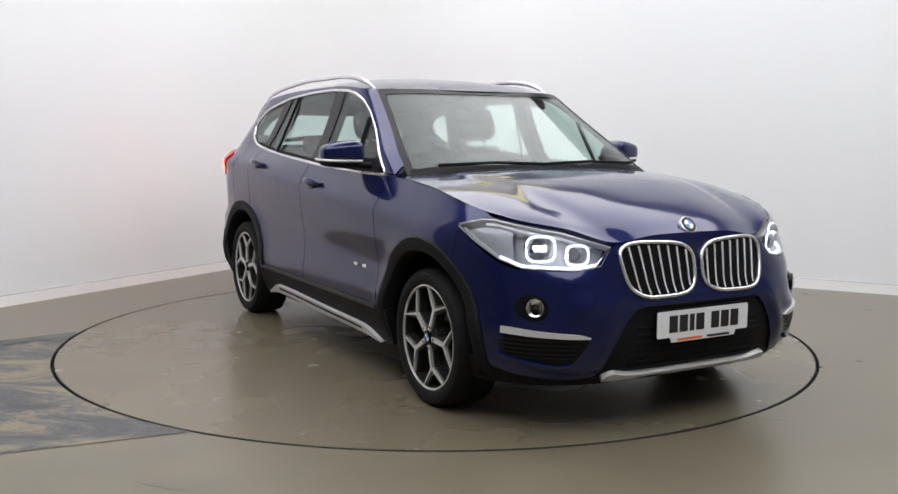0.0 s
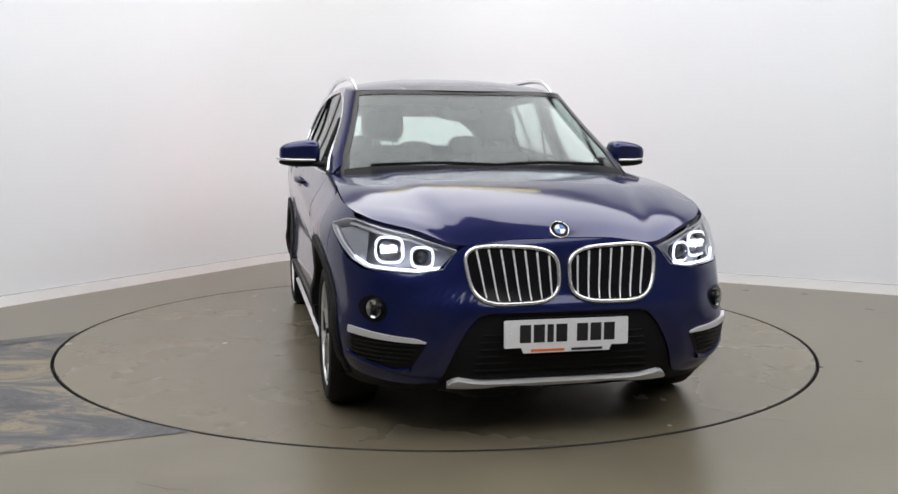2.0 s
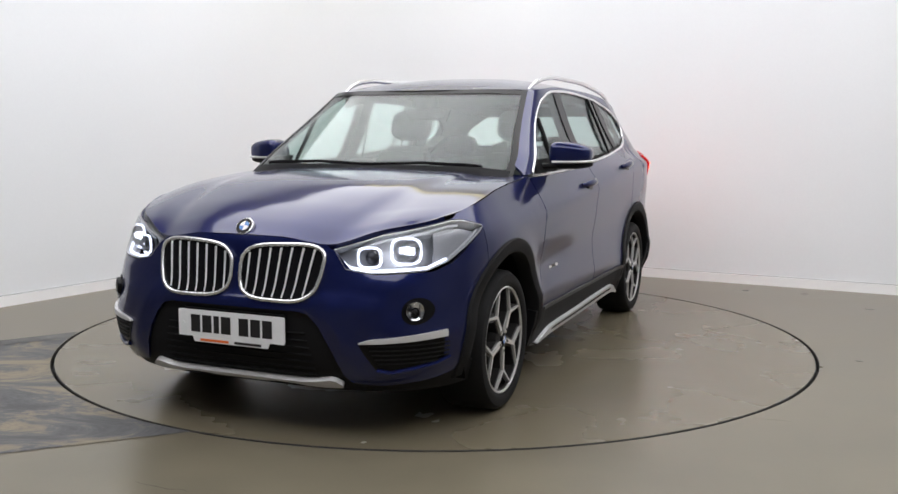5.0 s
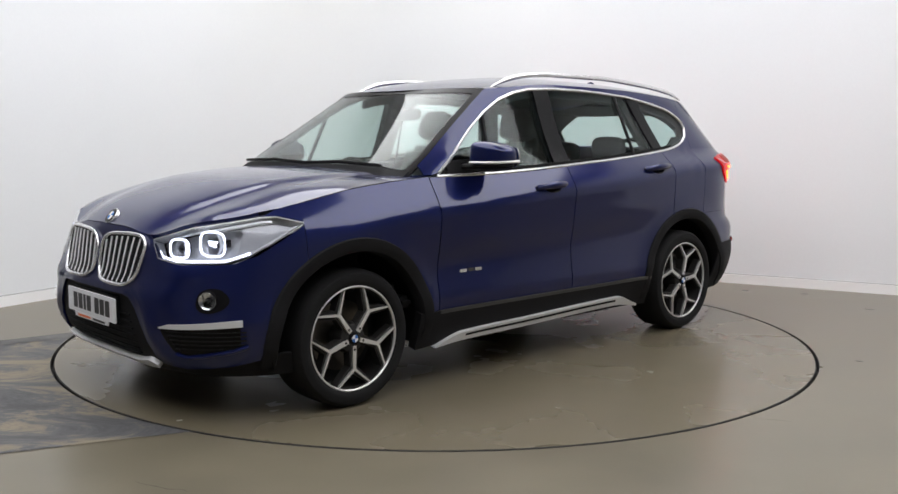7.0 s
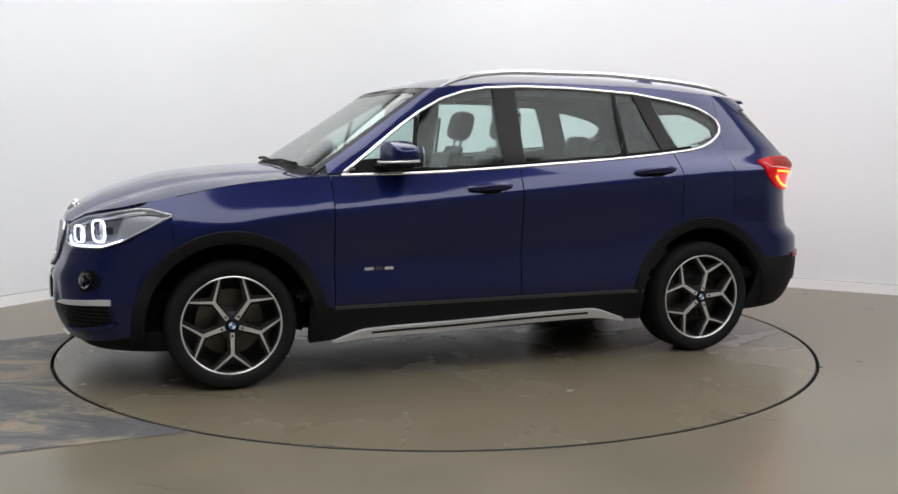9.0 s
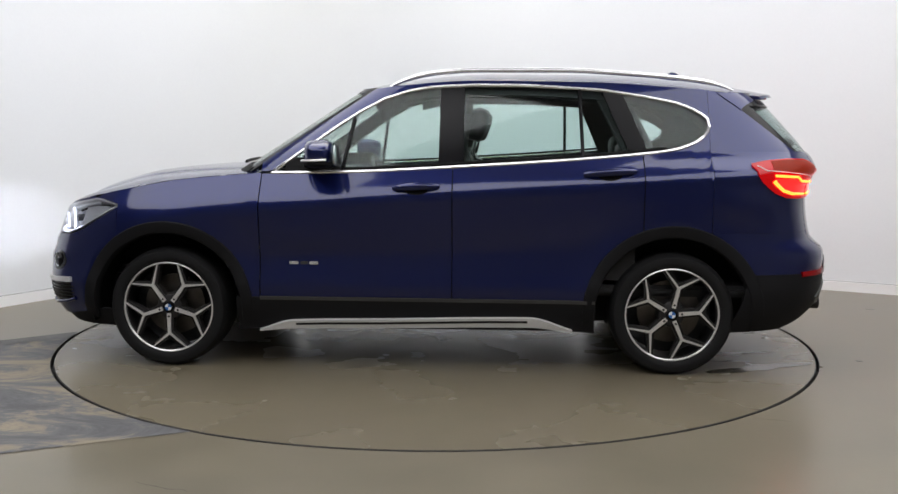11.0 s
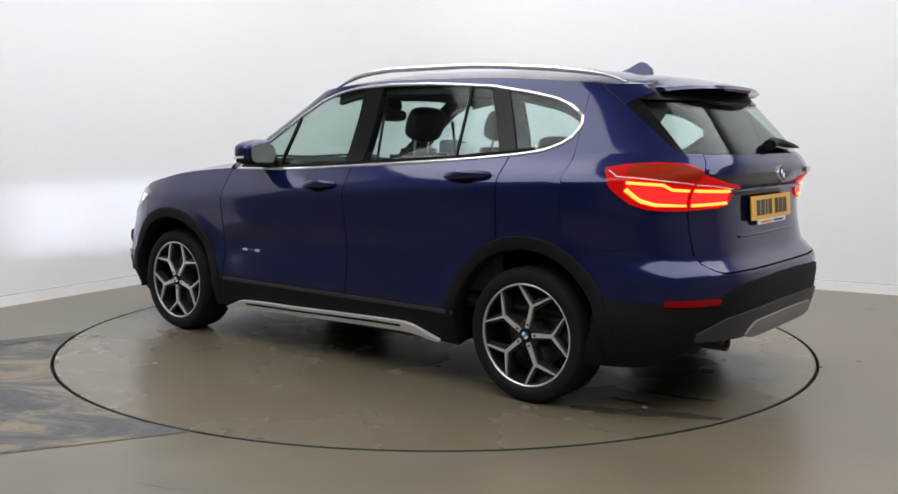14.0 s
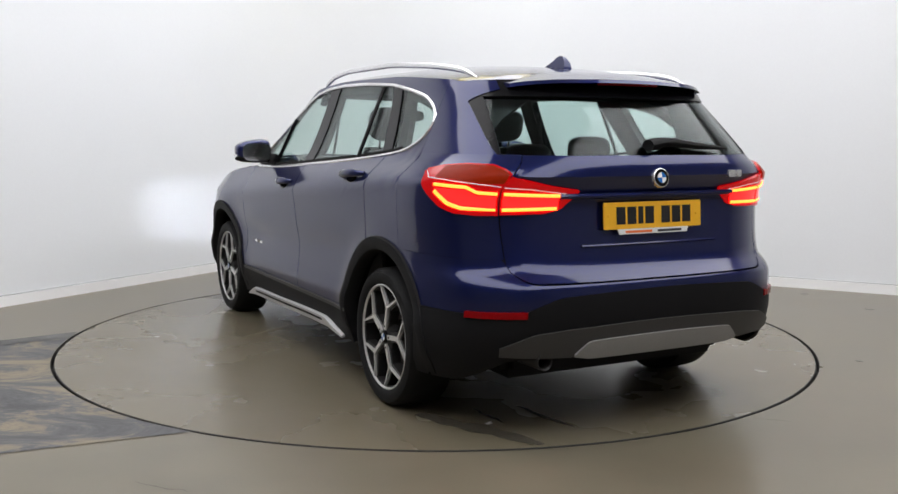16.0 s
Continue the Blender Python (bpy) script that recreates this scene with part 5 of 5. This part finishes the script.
    part("antenna_fin", fin, PAINT, car, "blue shark fin antenna", smooth=60)
    # small side marking, as plain bars
    for x0, x1 in ((0.674, 0.625), (0.615, 0.575), (0.568, 0.520)):
        for s in (1, -1):
            z = 0.568
            p = on_x((x0 + x1) / 2, z)
            part("side_badge", block((x1, s * p.y - 0.003, z - 0.009), (x0, s * p.y + 0.003, z + 0.009), 0.002), CHROME if x0 != 0.615 else SKID_GREY, car, "small chrome side badge")
    # windscreen base: cowl and wipers
    part("cowl", shell(upper_u, spread(-0.60, 0.60, 0.03), lambda u: 1.040 - 0.02 * (abs(u) / 0.6) ** 2, lambda u: 1.090 - 0.025 * (abs(u) / 0.6) ** 2, 2, off=0.003, thick=0.03), TRIM, car, "black windscreen cowl", extra=(TRIM,))
    for y0, y1 in ((-0.62, 0.02), (-0.02, 0.62)):
        pts = []
        for k in range(9):
            y = y0 + (y1 - y0) * k / 8
            z = 1.082 + 0.018 * (1 - abs(k / 8 - 0.5) * 2) * 0.6
            w, f, xf, b, xb, (p, q) = ends(z, True)
            x = xf + (f - xf) * max(0.0, 1 - (abs(y) / w) ** q) ** (1 / p)
            pts.append((x + 0.018, y, z + 0.012))
        part("wiper", tube(pts, 0.009, 6), BODY_SEAL, car, "black windscreen wiper")
    part("screen_band", shell(upper_u, spread(-0.565, 0.565, 0.03), lambda u: 1.476 - 0.01 * (abs(u) / 0.565) ** 3, lambda u: 1.500 - 0.01 * (abs(u) / 0.565) ** 3, 1, off=-0.002, thick=0.008), GLOSS_BLACK, car, "black band at the windscreen's top", extra=(CABIN,))
    for s in (1, -1):
        part("screen_edge", shell(upper_u, spread(0.545, 0.645, 0.012), lambda u: 1.045, lambda u: 1.495, 8, off=-0.001, thick=0.01, side=s), GLOSS_BLACK, car, "black windscreen edge", extra=(CABIN,))


build_flanks()


# ---------------------------------------------------------------- cabin
def seat(x, y, recline, high=True):
    """A front seat: cushion, backrest, headrest on two posts."""
    s = part("seat", block((x - 0.02, y - 0.26, 0.48), (x + 0.48, y + 0.26, 0.66), 0.06, 3), LEATHER, car, "dark leather front seat")
    back = block((-0.07, -0.25, 0.0), (0.07, 0.25, 0.62), 0.06, 3)
    for v in back.verts:
        v.co.y *= 1 - 0.25 * max(0, v.co.z - 0.35) / 0.27
    back.transform(pose(x, y, 0.58, 0, recline, 0))
    part("backrest", back, LEATHER, s)
    top = Vector((x, y, 0.58)) + Matrix.Rotation(radians(recline), 3, "Y") @ Vector((0, 0, 0.76))
    head = ellipsoid((0, 0, 0), (0.055, 0.135, 0.095), 3.4)
    head.transform(Matrix.Translation(top) @ Matrix.Rotation(radians(recline), 4, "Y"))
    part("headrest", head, LEATHER, s)
    for d in (-0.06, 0.06):
        part("headrest_post", tube([top + Vector((0.01, d, -0.05)), top + Vector((0.035, d, -0.17))], 0.007, 8), CHROME, s, "chrome headrest post")


def build_cabin():
    for y in (0.37, -0.37):
        seat(0.0 - 0.07, y, -18)
    bench = part("rear_bench", block((-1.00, -0.62, 0.48), (-0.55, 0.62, 0.68), 0.06, 3), LEATHER, car, "dark leather rear bench seat")
    back = block((-0.08, -0.62, 0.0), (0.08, 0.62, 0.52), 0.06, 3)
    back.transform(pose(-0.98, 0, 0.58, 0, -20, 0))
    part("backrest", back, LEATHER, bench)
    for y, h in ((0.38, 1.17), (0.0, 1.13), (-0.38, 1.17)):
        part("headrest", ellipsoid((-1.17, y, h), (0.05, 0.125, 0.07), 3.2), LEATHER, bench)
    # dashboard with a hood over the dials
    dash = block((0.46, -0.70, 0.62), (0.92, 0.70, 1.005), 0.07, 3)
    for v in dash.verts:
        v.co.x -= 0.10 * (abs(v.co.y) / 0.7) ** 2
    part("dashboard", dash, CABIN, car, "dark moulded dashboard")
    part("dial_hood", ellipsoid((0.52, -0.37, 1.00), (0.12, 0.18, 0.055), 2.4), CABIN, car)
    part("display", block((0.56, -0.12, 0.99), (0.58, 0.12, 1.09), 0.006), GLOSS_BLACK, car, "black dashboard display")
    part("console", block((-0.45, -0.11, 0.40), (0.55, 0.11, 0.70), 0.04), CABIN, car)
    m = pose(0.32, -0.37, 0.93, 0, -65, 0)
    wheel = tube([(0.185 * math.cos(a), 0.185 * math.sin(a), 0) for a in [2 * math.pi * k / 36 for k in range(36)]], 0.016, 10, closed=True)
    hub = ellipsoid((0, 0, 0.0), (0.085, 0.075, 0.03), 2.6)
    bars = merged(block((-0.02, -0.18, -0.008), (0.02, 0.18, 0.008), 0.004), block((-0.18, -0.02, -0.008), (0, 0.02, 0.008), 0.004))
    for b in (wheel, hub, bars):
        b.transform(m)
    st = part("steering_wheel", wheel, LEATHER, car, "black steering wheel")
    part("steering_hub", hub, CABIN, st)
    part("steering_spokes", bars, CABIN, st)
    mi = part("interior_mirror", ellipsoid((0.27, 0.0, 1.365), (0.02, 0.125, 0.038), 3.2), CABIN, car, "dark interior mirror")
    part("mirror_housing", ellipsoid((0.28, 0.0, 1.43), (0.05, 0.075, 0.045), 2.6), CABIN, mi)
    part("boot_cover", block((-1.85, -0.60, 0.95), (-1.12, 0.60, 0.98), 0.012), CABIN, car, "dark luggage cover")
    part("cabin_floor", block((-2.0, -0.80, 0.40), (1.0, 0.80, 0.46), 0.02), CABIN, car)
    both("door_lining", on_x, spread(0.80, -1.15, 0.06), lambda x: 0.50, lambda x: BELT(x) - 0.012, 4, CABIN, off=-0.09, thick=0.02)
    both("belt_shelf", lambda x, z: Vector((x, on_x(x, BELT(x)).y - 0.10 + z, BELT(x) - 0.012 + 0.0 * z)), spread(0.74, -1.5, 0.06), lambda x: 0.0, lambda x: 0.09, 1, CABIN, thick=0.006)
    both("rear_lining", upper_x, spread(-1.50, -1.86, 0.04), lambda x: 0.9, lambda x: CANT(x) - 0.02, 6, CABIN, off=-0.05, thick=0.01)
    def c_lining(c, z):
        return upper_x(-0.93 - 0.17 * (1.49 - z) / 0.35 - 0.17 * c, z)
    both("pillar_lining", c_lining, spread(0, 1, 0.25), lambda c: 1.13, lambda c: 1.47, 8, CABIN, off=-0.045, thick=0.03, label="dark cloth pillar lining")
    both("header_lining", upper_x, spread(0.10, -1.50, 0.06), lambda x: DLO_TOP(x) - 0.035, lambda x: DLO_TOP(x) + 0.02, 3, CABIN, off=-0.035, thick=0.03)
    part("bulkhead", block((0.90, -0.72, 0.45), (0.96, 0.72, 1.03), 0.02), CABIN, car)
    twin("seat_belt", tube([(-0.26, 0.66, 1.36), (-0.24, 0.70, 1.1), (-0.2, 0.74, 0.8)], 0.016, 6, flat=0.4), LEATHER, "dark seat belt")


build_cabin()


# ---------------------------------------------------------------- worn floor strip
def worn_material():
    m = bpy.data.materials.new("worn_concrete")
    m.use_nodes = True
    nt = m.node_tree
    b = nt.nodes["Principled BSDF"]
    tc = nt.nodes.new("ShaderNodeTexCoord")
    mp = nt.nodes.new("ShaderNodeMapping")
    mp.inputs["Scale"].default_value = (1.0, 2.0, 1)
    nt.links.new(tc.outputs["Object"], mp.inputs["Vector"])
    n1 = nt.nodes.new("ShaderNodeTexNoise")
    n1.inputs["Scale"].default_value = 1.5
    n1.inputs["Detail"].default_value = 12
    n1.inputs["Roughness"].default_value = 0.80
    n1.inputs["Distortion"].default_value = 1.1
    nt.links.new(mp.outputs[0], n1.inputs["Vector"])
    ramp = nt.nodes.new("ShaderNodeValToRGB")
    e = ramp.color_ramp.elements
    e[0].position, e[0].color = 0.42, (0.054, 0.054, 0.056, 1)
    e[1].position, e[1].color = 0.70, (0.24, 0.205, 0.145, 1)
    for pos, c in ((0.52, (0.092, 0.092, 0.094, 1)), (0.555, (0.165, 0.142, 0.104, 1)), (0.61, (0.205, 0.175, 0.118, 1))):
        k = e.new(pos)
        k.color = c
    nt.links.new(n1.outputs["Fac"], ramp.inputs[0])
    nt.links.new(ramp.outputs[0], b.inputs["Base Color"])
    b.inputs["Roughness"].default_value = 0.6
    n2 = nt.nodes.new("ShaderNodeTexNoise")
    n2.inputs["Scale"].default_value = 60
    n2.inputs["Detail"].default_value = 6
    nt.links.new(tc.outputs["Object"], n2.inputs["Vector"])
    bp = nt.nodes.new("ShaderNodeBump")
    bp.inputs["Strength"].default_value = 0.25
    bp.inputs["Distance"].default_value = 0.003
    nt.links.new(n2.outputs["Fac"], bp.inputs["Height"])
    nt.links.new(bp.outputs[0], b.inputs["Normal"])
    return m


def build_worn_strip(t0, t1, mat, lift, label):
    """Bare worn concrete from the turntable's edge outwards; t runs along its bite into the ring."""
    bm = bmesh.new()
    a0, a1 = math.atan2(-0.04, -2.28) % (2 * math.pi), math.atan2(-2.02, -1.04) % (2 * math.pi)
    rows = []
    for k in range(41):
        t = t0 + (t1 - t0) * k / 40
        a = a0 + (a1 - a0) * t
        inner = Vector((math.cos(a), math.sin(a), 0)) * (RADIUS + 0.012)
        d = Vector((-0.34, -0.24, 0)).lerp(Vector((-0.65, -0.27, 0)), t).normalized()
        far = inner + d * 3.2
        rows.append([Vector((*(inner.lerp(far, s / 12)).xy, lift + 0.0008 * noise.noise(Vector((t * 9, s, 0))))) for s in range(13)])
    sheet(bm, rows)
    bmesh.ops.recalc_face_normals(bm, faces=bm.faces)
    tagged(part("floor_patch", bm, mat, None), label, "floor patch", kind="structure")


build_worn_strip(0.0, 1.0, worn_material(), 0.0025, "worn bare concrete strip in slate grey and tan")
SLATE = material("slate_repair", (0.085, 0.084, 0.082), 0.6, grain=0.15, grain_scale=40, stain=0.3, stain_scale=5, bump=0.1)
build_worn_strip(-0.02, 0.055, SLATE, 0.0055, "dark slate grey repair band along the worn concrete")


DAMP = material("damp_floor", (0.080, 0.070, 0.055), 0.06, stain=0.25, stain_scale=6, grain=0.08, grain_scale=80)
GLINT = material("painted_glint", (0.55, 0.53, 0.50), 0.7, grain=0.2, grain_scale=60)


def floor_mark(points, width, mat, label, on=None):
    """A thin uneven streak lying on the turntable."""
    bm = bmesh.new()
    rows = []
    pts = [Vector((x, y, 0)) for x, y in points]
    n = 14
    for k in range(n + 1):
        t = k / n
        p = pts[0].lerp(pts[1], t) + Vector((0, 0.02 * noise.noise(Vector((t * 4, pts[0].x * 7, 0))), 0))
        w = width * math.sin(math.pi * (0.04 + 0.92 * t)) ** 0.6 * (1 + 0.5 * noise.noise(Vector((t * 7, pts[0].y * 9, 3))))
        d = (pts[1] - pts[0]).normalized()
        s = Vector((-d.y, d.x, 0))
        rows.append([p + s * (w * q) + Vector((0, 0, 0.0015)) for q in (-0.5, 0, 0.5)])
    sheet(bm, rows)
    bmesh.ops.recalc_face_normals(bm, faces=bm.faces)
    part("floor_mark", bm, mat, on or turntable, label)


floor_mark(((-1.50, 0.88), (-2.12, 0.62)), 0.11, DAMP, "dark damp streak")
floor_mark(((-1.60, 0.42), (-1.98, 0.36)), 0.03, DAMP, "dark damp streak")
floor_mark(((-1.55, 0.62), (-1.80, 0.60)), 0.02, DAMP, "dark scuff")
# a pale fleck painted in for the bright reflection off the wet floor
floor_mark(((-1.755, 0.64), (-1.785, 0.68)), 0.02, GLINT, "small pale painted glint on the damp floor")

SCUFF = material("dark_scuff", (0.085, 0.075, 0.058), 0.5, grain=0.3, grain_scale=50)
floor_mark(((1.408, -1.802), (1.56, -1.847)), 0.005, SCUFF, "thin dark scratch", studio_floor)
floor_mark(((-1.081, -2.583), (-0.868, -2.673)), 0.005, SCUFF, "thin dark scratch", studio_floor)


# ---------------------------------------------------------------- motion
OFFSET = pose(0.0407, 0.0659, 0.0)
TURNS = [(0.0, -60.91), (0.5, -62.94), (1.0, -66.86), (1.5, -72.18), (2.0, -78.2), (2.5, -84.2), (3.0, -90.2), (3.5, -96.1), (4.0, -102.1),
         (4.5, -108.0), (5.0, -114.0), (6.0, -125.8), (7.0, -137.5), (7.5, -143.4), (8.0, -149.3), (8.5, -155.1), (9.0, -161.0), (10.0, -172.6), (11.0, -184.2), (11.5, -190.0),
         (12.0, -195.9), (12.5, -201.7), (13.0, -207.5), (13.5, -213.2), (14.0, -219.0), (14.5, -224.8), (15.0, -230.7), (15.5, -236.6), (16.0, -242.6)]


def motions():
    walk(turntable, [(t, pose(0, 0, 0, 0, 0, a)) for t, a in TURNS])
    walk(car, [(t, pose(0, 0, 0, 0, 0, a) @ OFFSET) for t, a in TURNS])


motions()
